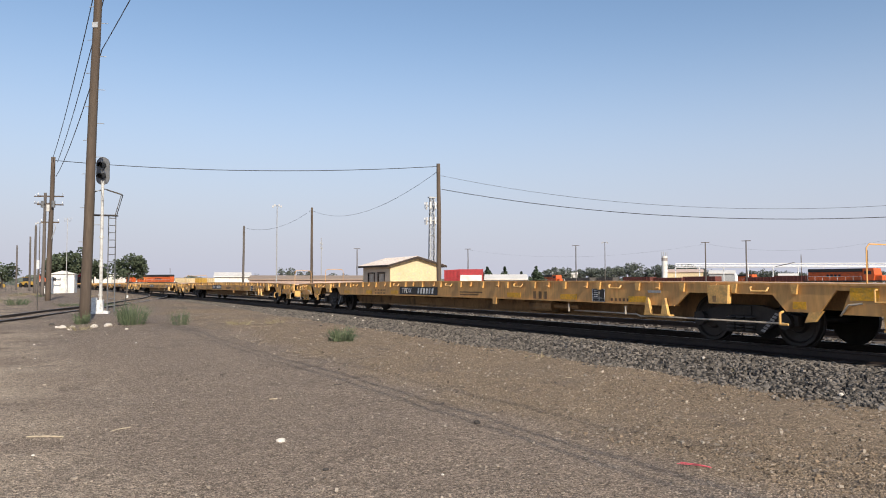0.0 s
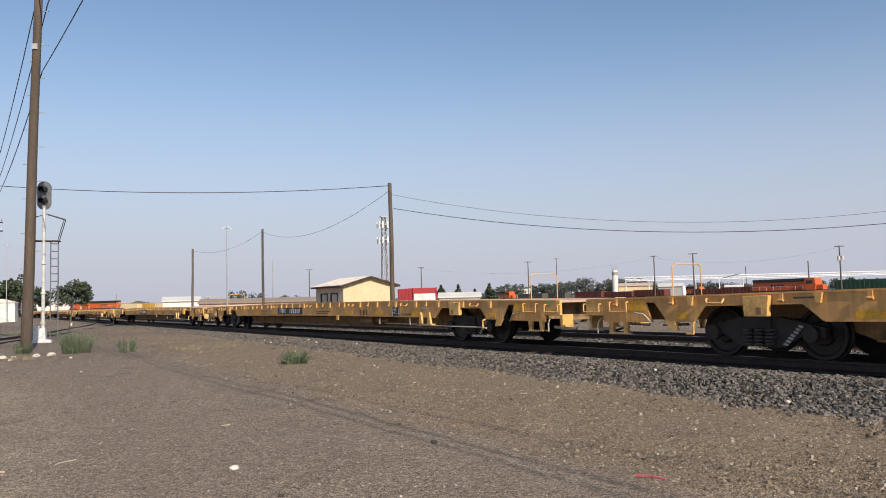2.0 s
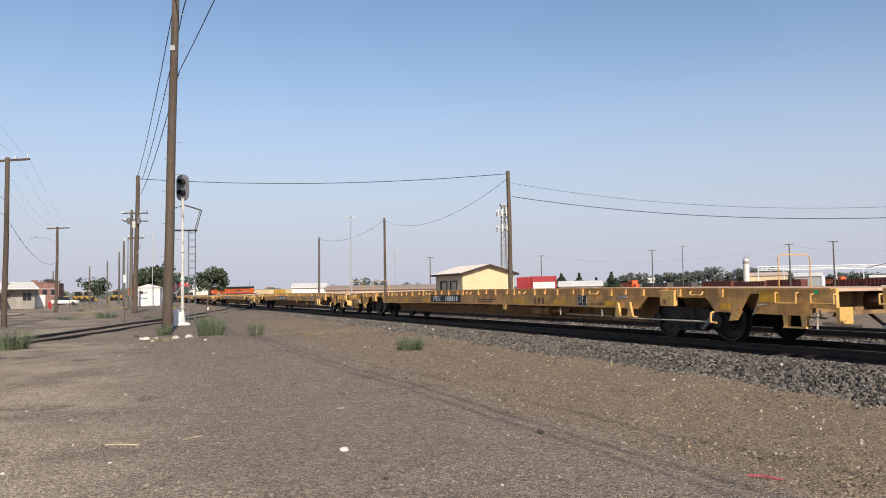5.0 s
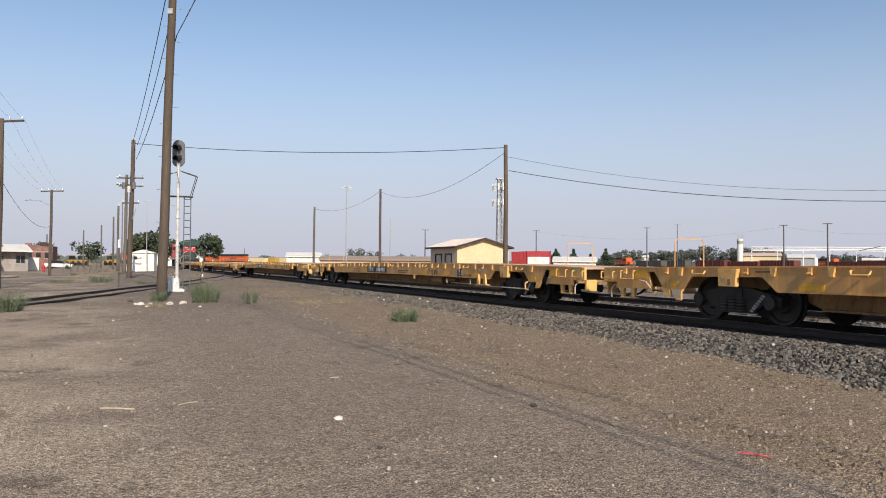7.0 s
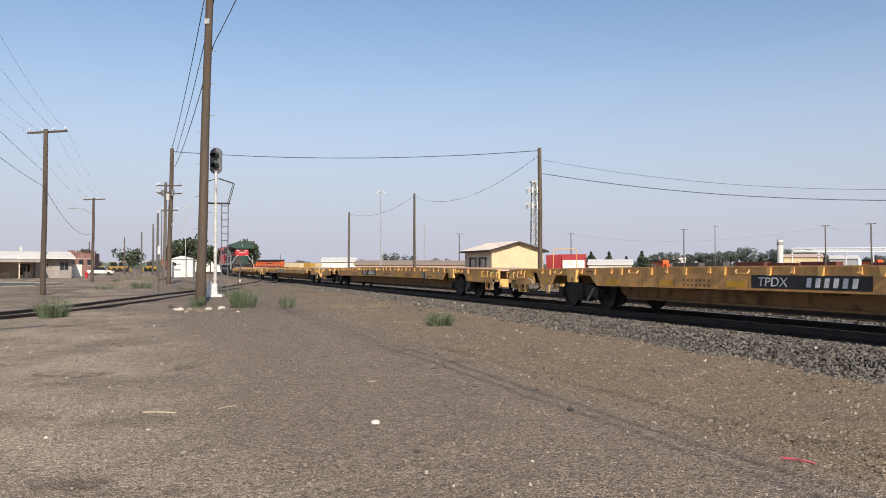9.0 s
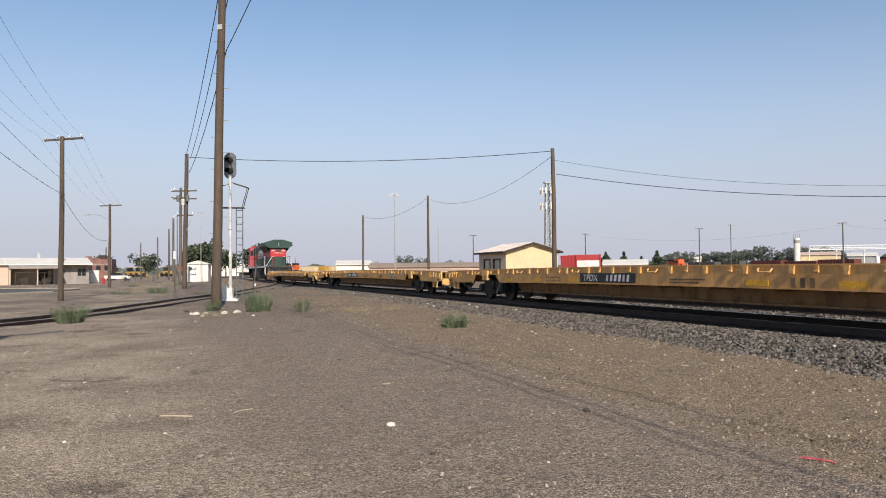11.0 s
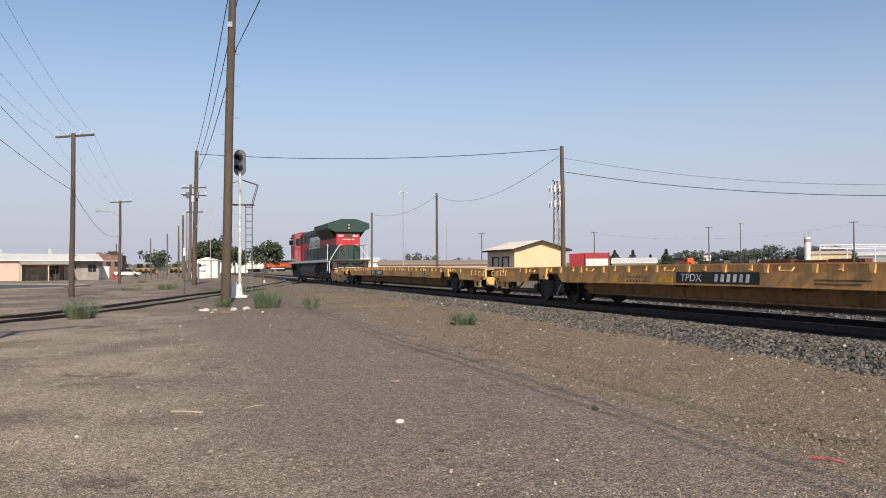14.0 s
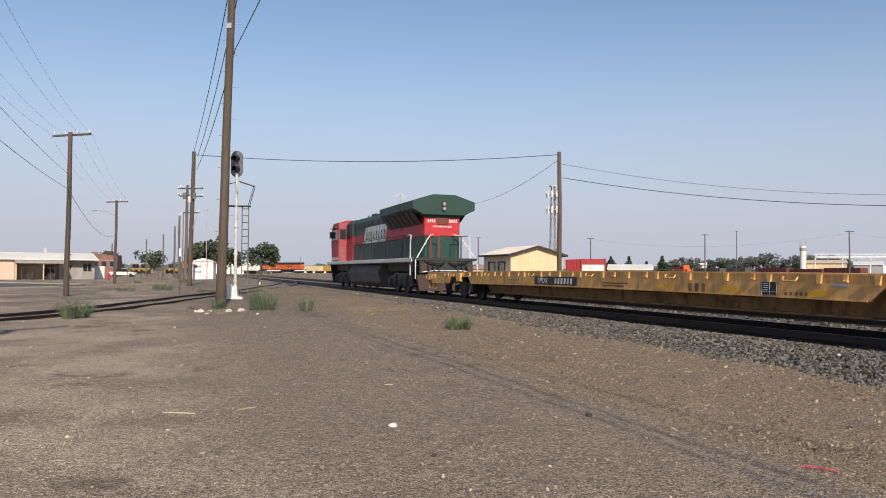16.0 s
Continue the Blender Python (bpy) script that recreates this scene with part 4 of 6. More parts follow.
    for k in (-1, 1):
        bm = B()
        for z in (0.45, 0.75, 1.05, 1.35):
            box(bm, -10.35, -9.85, min(k * 1.15, k * 1.5), max(k * 1.15, k * 1.5), z, z + 0.03)
        box(bm, -9.86, -9.82, min(k * 1.1, k * 1.5), max(k * 1.1, k * 1.5), 0.35, 1.55)
        part("step_well", bm, LBLACK, lo)
        bm = B()
        path_rod(bm, [(-10.38, k * 1.5, 0.75), (-10.42, k * 1.52, 1.2), (-10.38, k * 1.5, 1.6), (-10.1, k * 0.75, 2.72), (-10.0, k * 0.55, 2.8), (-9.8, k * 0.5, 2.8)], 0.028)
        part("stair_rail", bm, WHITE, lo, "white stair handrail")
        bm = B()
        path_rod(bm, [(-9.55, k * 1.5, 0.9), (-9.55, k * 1.5, 1.7), (-9.5, k * 1.48, 2.4), (-9.5, k * 1.45, 2.75), (-9.3, k * 1.45, 2.8), (-9.0, k * 1.45, 2.8)], 0.028)
        part("side_rail_end", bm, WHITE, lo, "white handrail end")
        bm = B()
        path_rod(bm, [(-9.0, k * 1.45, 2.8), (4.6, k * 1.45, 2.8)], 0.02)
        for i in range(9):
            x = -8.4 + i * 1.6
            rod(bm, (x, k * 1.45, 1.7), (x, k * 1.45, 2.8), 0.018, seg=6)
        part("handrail", bm, LBLACK, lo)
        bm = B()
        for y in (0.35, 0.75):
            rod(bm, (-10.3, k * y, 1.7), (-10.3, k * y, 2.72), 0.022, seg=6)
        path_rod(bm, [(-10.3, k * 0.35, 2.72), (-10.3, k * 0.75, 2.72)], 0.022)
        part("end_rail_post", bm, LRED if k > 0 else LBLACK, lo)
    for z in (4.02, 4.24):
        bm = B()
        rod(bm, (-10.0, 0, z), (-10.06, 0, z), 0.13, seg=16)
        hl = part("headlight", bm, LBLACK, lo)
        bm = B()
        rod(bm, (-10.06, 0, z), (-10.075, 0, z), 0.075, seg=16)
        part("lens", bm, LENS, hl)
    bm = prism(B(), ((-0.26, 3.30), (0.26, 3.30), (0.30, 3.5), (0.22, 3.78), (-0.22, 3.78), (-0.30, 3.5)), -9.79, -9.75, axis="x")
    part("class_light_box", bm, BOXRED, lo)
    bm = B()
    for sgn in (-1, 1):
        for i in range(4):
            y = sgn * 0.42 + (i - 1.5) * 0.105 + sgn * 0.12
            box(bm, -9.765, -9.755, y - 0.028, y + 0.028, 3.38, 3.53)
    for i in range(8):
        y = (i - 3.5) * 0.12
        box(bm, -9.765, -9.755, y - 0.03, y + 0.03, 3.15, 3.23)
    part("number_bars", bm, WHITE, lo, "small white bars")["kind"] = "stuff"
    for k in (-1, 1):
        bm = B()
        path_rod(bm, [(-10.32, k * 1.2, 1.66), (-10.5, k * 0.9, 1.5), (-10.52, k * 0.3, 1.42), (-10.4, k * 0.1, 1.5)], 0.035)
        part("jumper_cable", bm, BLACK, lo, "hanging black jumper cable")
        bm = box(B(), -10.46, -10.36, min(k * 0.95, k * 1.28), max(k * 0.95, k * 1.28), 1.0, 1.4)
        part("junction_box", bm, PILOT, lo, "rust-stained junction box")
    bm = B()
    path_rod(bm, [(-10.5, -1.2, 1.05), (-10.62, -0.7, 1.12), (-10.62, 0.7, 1.12), (-10.5, 1.2, 1.05)], 0.022)
    part("uncoupling_lever", bm, WHITE, lo)
    bm = B()
    for i, y in enumerate((-0.14, 0, 0.14)):
        rod(bm, (-1.2, y, 4.6), (-0.8 - 0.1 * i, y, 4.6), 0.03, 0.08, seg=10)
    box(bm, -1.25, -1.0, -0.2, 0.2, 4.38, 4.6)
    part("horn", bm, GALV, lo, "pale air horn on the roof")
    part("exhaust_stack", box(B(), 1.2, 2.2, -0.4, 0.4, 4.38, 4.56), LBLACK, lo)
    for x in (-6.9, 6.9):
        loco_truck(lo, x)
    return lo


LOCO = locomotive()

# ---- poles, wires and the signal ----
def pole(name, base, top, r0, r1, label, material=WOOD, group=""):
    """A round timber pole as one tapered, slightly crooked shaft."""
    t = thing(name, label, "utility pole", group=group)
    t.location = base
    bm = B()
    seg, rings = 14, 14
    rows = []
    w = Vector(top) - Vector(base)
    for i in range(rings + 1):
        u = i / rings
        p = w * u + Vector((noise.noise((base[0], u * 2.2, 1)), noise.noise((base[1], u * 2.2, 5)), 0)) * 0.05 * math.sin(math.pi * u)
        r = r0 + (r1 - r0) * u
        rows.append([bm.verts.new(p + Vector((math.cos(a * 6.2832 / seg), math.sin(a * 6.2832 / seg), 0)) * r * (1 + 0.03 * noise.noise((a, i, 2.0)))) for a in range(seg)])
    for a, c in zip(rows, rows[1:]):
        for i in range(seg):
            f = bm.faces.new((a[i], a[(i + 1) % seg], c[(i + 1) % seg], c[i]))
            f.smooth = True
    bm.faces.new(rows[-1])
    bm.faces.new(rows[0][::-1])
    part("shaft", bm, material, t)
    return t


def ground_at(x, y, sink=0.3):
    return Vector((x, y, land_xy(Vector((x, y, 0))) - sink))


def crossarm(parent, z, length, turn, name="crossarm", pins=4, r=0.05):
    bm = B()
    d = Vector((math.cos(turn), math.sin(turn), 0)) * length / 2
    n = Vector((-math.sin(turn), math.cos(turn), 0)) * 0.16
    rod(bm, -d + n + Vector((0, 0, z)), d + n + Vector((0, 0, z)), r * 1.3, seg=4)
    arm = part(name, bm, WOOD, parent)
    for i in range(pins):
        u = -0.92 + 1.84 * i / max(1, pins - 1)
        bm = B()
        q = d * u + n + Vector((0, 0, z))
        rod(bm, q, q + Vector((0, 0, 0.14)), 0.016, seg=6)
        rod(bm, q + Vector((0, 0, 0.12)), q + Vector((0, 0, 0.24)), 0.05, 0.028, seg=8)
        part("insulator", bm, GALV, arm)
    return arm


def cable(a, c, sag, r=0.014, label="thin dark overhead cable", n=22):
    a, c = Vector(a), Vector(c)
    bm = B()
    pts = []
    for i in range(n + 1):
        u = i / n
        pts.append(a.lerp(c, u) - Vector((0, 0, sag * 4 * u * (1 - u))))
    w = (c - a).normalized()
    side = w.cross(Vector((0, 0, 1))).normalized()
    up = side.cross(w)
    rows = [[bm.verts.new(p + (side * math.cos(k * 1.2566) + up * math.sin(k * 1.2566)) * r) for k in range(5)] for p in pts]
    for p, q in zip(rows, rows[1:]):
        for k in range(5):
            bm.faces.new((p[k], p[(k + 1) % 5], q[(k + 1) % 5], q[k]))
    return solo("cable", bm, WIRE, label, "cable", group="overhead cables")


P1 = ground_at(-12.25, 28.05)
P1T = far(-23.05, 30.6, 13.05)
p1 = pole("utility_pole", P1, P1T, 0.188, 0.135, "tall brown timber utility pole with step pegs, leaning slightly")
for i in range(17):
    z = 2.6 + i * 0.62
    q = (P1T - P1) * (z / (P1T - P1).length)
    k = -1 if i % 2 else 1
    bm = rod(B(), q, q + Vector((0.36 * k, 0.1, 0)), 0.012, seg=6)
    part("step_peg", bm, GALV, p1)
bm = box(B(), 0.12, 0.32, -0.085, -0.06, 11.05, 11.25)
part("pole_tag", bm, GALV, p1)

P2 = ground_at(-28.6, 59.4)
P2T = far(-25.55, 65.9, 11.3)
p2 = pole("utility_pole", P2, P2T, 0.2, 0.15, "dark timber pole with transformer racks and crossarms")
for z in (8.0, 7.35, 6.0):
    crossarm(p2, z + 0.3, 1.9 if z > 7 else 1.3, 0.15, pins=3)
for k, z in ((-1, 7.2), (1, 7.2), (0, 6.9)):
    bm = B()
    rod(bm, (k * 0.4, -0.25, z + 0.2), (k * 0.4, -0.25, z + 0.7), 0.14, seg=12)
    part("transformer", bm, SIGHEAD if k else ALU, p2)
bm = B()
path_rod(bm, [(0.5, -0.2, 6.1), (0.6, -0.2, 5.9), (0.25, -0.1, 5.0)], 0.03)
part("conduit", bm, GALV, p2)
P3 = ground_at(-39.3, 80.5)
p3 = pole("utility_pole", P3, far(-25.95, 89.5, 11.0), 0.19, 0.14, "weathered timber pole in a line beside the track", GREYWOOD)
for z in (10.6, 9.9):
    crossarm(p3, z, 2.0, 0.15, pins=3)
ROW = []
for b, dist, top in ((-26.45, 115, 9.3), (-26.75, 145, 9.4), (-27.5, 170, 9.0), (-28.6, 190, 8.6), (-30.8, 205, 8.0)):
    g = far(b, dist)
    ROW.append(pole("utility_pole", ground_at(g.x, g.y), far(b, dist, top), 0.18, 0.13, "distant weathered timber pole", GREYWOOD, "far poles along the line"))

# poles with crossarms along the street
T1 = ground_at(-25.6, 38.6)
T2 = ground_at(-42.1, 71.2)
T0 = ground_at(*at(7.4, -5.0).xy)
for base, ztop in ((T1, 9.05), (T2, 8.45), (T0, 9.2)):
    tp = pole("crossarm_pole", base, (base.x + 0.05, base.y, ztop), 0.15, 0.11, "brown timber pole with a single crossarm", WOOD, "street poles with crossarms")
    crossarm(tp, ztop - base.z - 0.12, 3.6 if base is T0 else 2.5, 1.2 if base is T0 else -0.15, pins=4, r=0.055)
    if base is T2:
        bm = B()
        path_rod(bm, [(0, 0, 7.0), (-0.8, -0.3, 7.45), (-1.7, -0.6, 7.5)], 0.035)
        prism(bm, ((-2.2, 7.44), (-1.65, 7.48), (-1.65, 7.56), (-2.1, 7.56)), -0.75, -0.5)
        part("street_light", bm, GALV, tp, "grey street light on a curved arm")

# poles across the yard
P5 = far(1.2, 58.0)
p5 = pole("utility_pole", ground_at(P5.x, P5.y), far(1.15, 58, 10.65), 0.19, 0.14, "tall brown timber pole behind the track")
Q3, Q4 = far(-8.18, 110), far(-13.05, 130)
pole("utility_pole", ground_at(Q3.x, Q3.y), far(-8.18, 110, 12.3), 0.2, 0.15, "reddish brown timber pole in the yard")
pole("utility_pole", ground_at(Q4.x, Q4.y), far(-13.02, 130, 11.0), 0.2, 0.16, "dark grey timber pole in the yard", GREYWOOD)
for b, dist, el in ((-4.83, 250, 2.58), (3.43, 260, 2.56), (11.4, 250, 2.77), (20.46, 230, 2.88), (23.14, 210, 2.95), (30.53, 240, 2.09), (32.45, 215, 3.02), (26.6, 330, 1.9), (-18.0, 500, 1.05)):
    g = far(b, dist)
    zt = 1.6 + dist * math.tan(radians(el))
    fp = pole("utility_pole", ground_at(g.x, g.y), far(b, dist, zt), 0.2, 0.15, "far dark timber pole over the yard", GREYWOOD, "far yard poles")
    if el > 2.2:
        crossarm(fp, zt - 0.4, 2.2, radians(-b), pins=2, r=0.09)
    if b > 32:
        for k in (-0.5, 0.5):
            part("transformer", rod(B(), (k, -0.3, 9.0), (k, -0.3, 10.1), 0.35, seg=10), ALU, fp)

# cables
def head(p, dz=0.0, side=0.0):
    return Vector((p[0] + AC.x * side, p[1] + AC.y * side, p[2] + dz))


BACK = at(-18, 2.72, 12.6)
for side, dz, rad in ((-0.03, -0.05, 0.021), (0.29, -0.35, 0.022)):
    cable(head(P2T, dz, side), head(P1T, dz, side), 0.5, 0.02)
    cable(head(P1T, dz, side), head(BACK, dz, side), 0.6, rad)
cable(head(P2T, -1.5, 0.2), head(P1T, -2.85, 0.14), 0.5, 0.02)
cable(head(P1T, -2.85, 0.14), at(-18, 4.2, 11.6), 0.8, 0.016)
b2 = at(-18, 4.2)
pole("utility_pole", ground_at(b2.x, b2.y), at(-18, 4.2, 11.7), 0.2, 0.15, "timber utility pole behind the lot")
pole("utility_pole", ground_at(BACK.x, BACK.y), BACK, 0.2, 0.15, "timber utility pole behind the lot")
cable(head(P2T, -0.25), far(1.15, 58, 10.45), 0.55, 0.026)
cable(far(1.15, 58, 10.1), far(-8.18, 110, 11.9), 1.9, 0.016)
cable(far(-8.18, 110, 12.0), far(-13.02, 130, 10.7), 1.3, 0.018)
RIGHT = far(40, 62)
pole("utility_pole", ground_at(RIGHT.x, RIGHT.y), far(40, 62, 8.6), 0.19, 0.15, "timber utility pole at the yard's edge")
cable(far(1.3, 58, 9.75), far(40, 62, 7.45), 1.8, 0.012)
cable(far(1.4, 58, 8.7), far(40, 62, 6.5), 1.5, 0.024)
for side in (-1.1, -0.4, 0.5, 1.1):
    a, c, z = head(T1, 0, side), head(T2, 0, side), head(T0, 0, side)
    cable((a.x, a.y, 9.05), (c.x, c.y, 8.45), 0.5, 0.004)
    cable((z.x, z.y, 9.2), (a.x, a.y, 9.05), 0.9, 0.004)
cable((T1.x, T1.y, 6.75), (T0.x, T0.y, 7.4), 0.35, 0.008)
cable((T1.x, T1.y, 5.95), (T0.x, T0.y, 6.1), 0.35, 0.010)
cable((T1.x, T1.y, 5.95), (T2.x, T2.y, 5.0), 1.0, 0.012)
cable(far(20.46, 230, 12.6), far(3.43, 260, 12.8), 3.0, 0.012)
cable(far(32.45, 215, 12.5), far(20.46, 230, 12.6), 2.5, 0.012)


def signal_mast():
    b = ground_at(-14.5, 34.9, 0.0)
    m = thing("signal_mast", "silver railway signal mast with a two-lamp grey head and ladder", "railway signal", heading(b, 14))
    bm = B()
    prism(bm, ((-0.36, 0.0), (0.36, 0.0), (0.36, 0.10), (0.13, 0.14), (0.11, 0.62), (-0.11, 0.62), (-0.13, 0.14), (-0.36, 0.10)), -0.24, 0.24)
    part("base", bm, WHITE, m, "white concrete base")
    bm = B()
    rod(bm, (0, 0, 0.6), (0, 0, 6.0), 0.075, 0.065, seg=14)
    for z in (0.8, 2.1, 3.4):
        rod(bm, (0, 0, z), (0, 0, z + 0.08), 0.11, seg=14)
    part("mast", bm, ALU, m)
    part("relay_case", box(B(), -0.36, -0.14, -0.16, 0.16, 0.12, 0.72), WHITE, m, "white relay case", bevel=0.02)
    bm = B()
    seg = 28
    prof = []
    for i in range(seg):
        a = i * 2 * math.pi / seg
        prof.append((0.30 * math.cos(a), 6.55 + (0.33 if math.sin(a) > 0 else -0.33) + 0.30 * math.sin(a)))
    prism(bm, prof, -0.02, 0.02)
    hd = part("signal_head", bm, SIGHEAD, m, "dark grey oval signal background")
    hd.rotation_euler = (0, 0, radians(-14))
    hd.location = (0, 0, -0.12)
    part("lamp_housing", box(B(), -0.13, 0.13, 0.02, 0.26, 6.1, 7.0), SIGHEAD, hd, bevel=0.03)
    for z in (6.3, 6.8):
        bm = B()
        n = 14
        rows = [[], []]
        for i in range(n + 1):
            a = radians(-20 + 220 * i / n)
            for j, (y, r) in enumerate(((-0.02, 0.16), (-0.38, 0.14))):
                rows[j].append(bm.verts.new((r * math.cos(a), y, z + r * math.sin(a) - (0.03 if j else 0))))
        for i in range(n):
            bm.faces.new((rows[0][i], rows[0][i + 1], rows[1][i + 1], rows[1][i]))
        ob = part("hood", bm, BLACK, hd)
        ob.modifiers.new("thick", "SOLIDIFY").thickness = 0.012
        part("lens", rod(B(), (0, -0.02, z), (0, -0.05, z), 0.11, seg=16), GLASS, hd)
    bm = B()
    for x in (0.26, 0.56):
        rod(bm, (x, 0.12, 0.1), (x, 0.12, 4.45), 0.026, seg=6)
    part("ladder_rails", bm, SIGHEAD, m, "dark grey ladder rails")
    for i in range(13):
        part("rung", rod(B(), (0.26, 0.12, 0.35 + i * 0.33), (0.56, 0.12, 0.35 + i * 0.33), 0.02, seg=6), SIGHEAD, m)
    bm = box(B(), -0.42, 0.62, -0.05, 0.5, 4.42, 4.46)
    path_rod(bm, [(0.55, 0.0, 4.46), (0.80, 0.0, 5.40), (0.1, 0.0, 5.62)], 0.02)
    path_rod(bm, [(0.55, 0.45, 4.46), (0.80, 0.45, 5.40), (0.1, 0.4, 5.62)], 0.02)
    path_rod(bm, [(0.80, 0.0, 5.40), (0.80, 0.45, 5.40)], 0.02)
    path_rod(bm, [(-0.4, 0.0, 5.45), (0.1, 0.0, 5.62)], 0.02)
    part("platform", bm, LGREY, m, "grey service platform with rails")


signal_mast()


def post_at(name, x, y, h, r, material, label, lean=0.0):
    b = ground_at(x, y, 0.15)
    t = thing(name, label, "post")
    t.location = b
    part("stem", rod(B(), (0, 0, 0), (lean, 0, h), r, seg=8), material, t)
    return t


sp = post_at("switch_stand", -17.6, 45.8, 1.9, 0.045, LGREY, "thin dark switch stand with a leaning stem", 0.25)
part("target", box(B(), 0.08, 0.2, -0.02, 0.02, 0.55, 0.72), WHITE, sp)
sp = post_at("sign_post", -20.3, 41.0, 2.75, 0.03, LGREY, "thin post with a small white sign")
part("sign", box(B(), -0.07, 0.07, -0.03, 0.0, 2.3, 2.75), WHITE, sp)
for b, dist, h in ((-23.55, 92, 1.5),):
    g = far(b, dist)
    sp = post_at("equipment_post", g.x, g.y, h, 0.07, WHITE, "short white trackside post")
    part("cap", box(B(), -0.16, 0.16, -0.12, 0.12, h - 0.35, h), WHITE, sp)
g = far(-24.6, 100)
ant = post_at("antenna_mast", g.x, g.y, 9.0, 0.04, GALV, "thin antenna mast beside a white shed")
bm = B()
for i in range(5):
    rod(bm, (-0.4, 0, 8.6 + i * 0.1), (0.4, 0.1 * i, 8.6 + i * 0.1), 0.012, seg=5)
part("aerial", bm, GALV, ant)


def shed():
    c = far(-24.75, 104)
    s = thing("equipment_shed", "small white metal trackside shed with a shallow roof", "shed", heading((c.x, c.y, land_xy(c) - 0.05), 16))
    part("wall", box(B(), -1.35, 1.35, -1.2, 1.2, 0, 2.35), PWHITE, s)
    part("roof", prism(B(), ((-1.5, 2.32), (1.5, 2.32), (0, 2.75)), -1.35, 1.35), ROOFW, s)
    part("door", box(B(), -0.3, 0.55, -1.23, -1.2, 0.1, 2.05), PWHITE, s, bevel=0.01)
    part("vent", box(B(), -1.0, -0.65, -1.22, -1.2, 1.5, 1.9), LGREY, s)
    part("cabinet", box(B(), -2.3, -1.5, -0.6, 0.4, 0, 0.9), WHITE, s)


shed()


# ---- buildings ----
def yellow_house():
    # gable end looks back along the track
    c = far(-2.41, 84.0)
    w, l, eave, peak = 6.35, 7.6, 3.22, 4.10
    h = thing("trackside_building", "cream stucco railway building with a pale gable roof and brown trim", "building", heading((c.x, c.y, land_xy(c) - 0.1), TRACK_TURN - 90))
    # x runs across to the far side, y away along the track
    gable = ((0, 0), (w, 0), (w, eave), (w / 2, peak), (0, eave))
    bm = prism(B(), gable, 0, 0.25)
    part("gable_wall", bm, CREAM, h)
    part("back_wall", prism(B(), gable, l - 0.25, l), CREAM, h)
    part("far_wall", box(B(), w - 0.25, w, 0.25, l - 0.25, 0, eave), CREAM, h)
    bm = B()
    for y0, y1, z0, z1 in ((0.25, l - 0.25, 2.35, eave), (0.25, 1.5, 0, 2.35), (3.3, 4.3, 0, 2.35), (6.1, l - 0.25, 0, 2.35)):
        box(bm, 0, 0.25, y0, y1, z0, z1)
    part("side_wall", bm, TAUPE, h, "taupe side wall with two door bays")
    for y0, y1 in ((1.5, 3.3), (4.3, 6.1)):
        # The doorway's inner shade is this near-black panel, set behind the wall.
        bay = part("door_bay", box(B(), 0.5, 0.55, y0, y1, 0, 2.35), DARKIN, h, "near-black panel standing for the unlit inside of a doorway")
        part("door_leaf", box(B(), 0.12, 0.2, y0 + 0.55, y1, 0.02, 2.3), DOORM, bay, "weathered door leaf")
        bm = B()
        box(bm, -0.03, 0.12, y0 - 0.1, y0, 0, 2.4)
        box(bm, -0.03, 0.12, y1, y1 + 0.1, 0, 2.4)
        box(bm, -0.03, 0.12, y0 - 0.1, y1 + 0.1, 2.36, 2.46)
        part("door_frame", bm, TRIMB, bay)
    for k in (-1, 1):
        x0, x1 = (w / 2, -0.45) if k < 0 else (w / 2, w + 0.45)
        sl = (peak - eave) / (w / 2)
        zx = peak - sl * abs(x1 - w / 2)
        poly = ((x0, peak + 0.02), (x0, peak + 0.14), (x1, zx + 0.14), (x1, zx + 0.02))
        rf = part("roof_slope", prism(B(), poly, -0.4, l + 0.4), SHINGLE, h, "pale weathered roof slope")
        bm = prism(B(), ((x0, peak - 0.1), (x0, peak + 0.13), (x1, zx + 0.13), (x1, zx - 0.1)), -0.46, -0.4)
        part("barge_board", bm, TRIMB, rf, "dark brown barge board")
        part("fascia", box(B(), min(x1, x1 + 0.05 * k), max(x1, x1 + 0.05 * k), -0.4, l + 0.4, zx - 0.08, zx + 0.13), TRIMB, rf)
        bm = B()
        for i in range(13):
            y = -0.3 + i * (l + 0.6) / 12
            prism(bm, ((x0, peak + 0.14), (x0, peak + 0.17), (x1, zx + 0.17), (x1, zx + 0.14)), y, y + 0.05)
        part("roof_rib", bm, SHINGLE, rf)
    bm = B()
    for x, z, a, c2 in ((2.0, 3.6, 0.16, 0.12), (3.4, 3.0, 0.1, 0.08), (2.6, 1.2, 0.32, 0.5), (3.3, 1.3, 0.25, 0.4), (4.6, 2.5, 0.1, 0.16), (5.9, 2.1, 0.14, 0.3), (1.1, 2.3, 0.12, 0.09)):
        pts = [(x + a * math.cos(i * 0.785) * rnd(0.7, 1.1), z + c2 * math.sin(i * 0.785) * rnd(0.7, 1.1)) for i in range(8)]
        prism(bm, pts, -0.006, -0.001)
    part("plaster_patch", bm, TAUPE, h, "bare taupe patches in the stucco")


yellow_house()


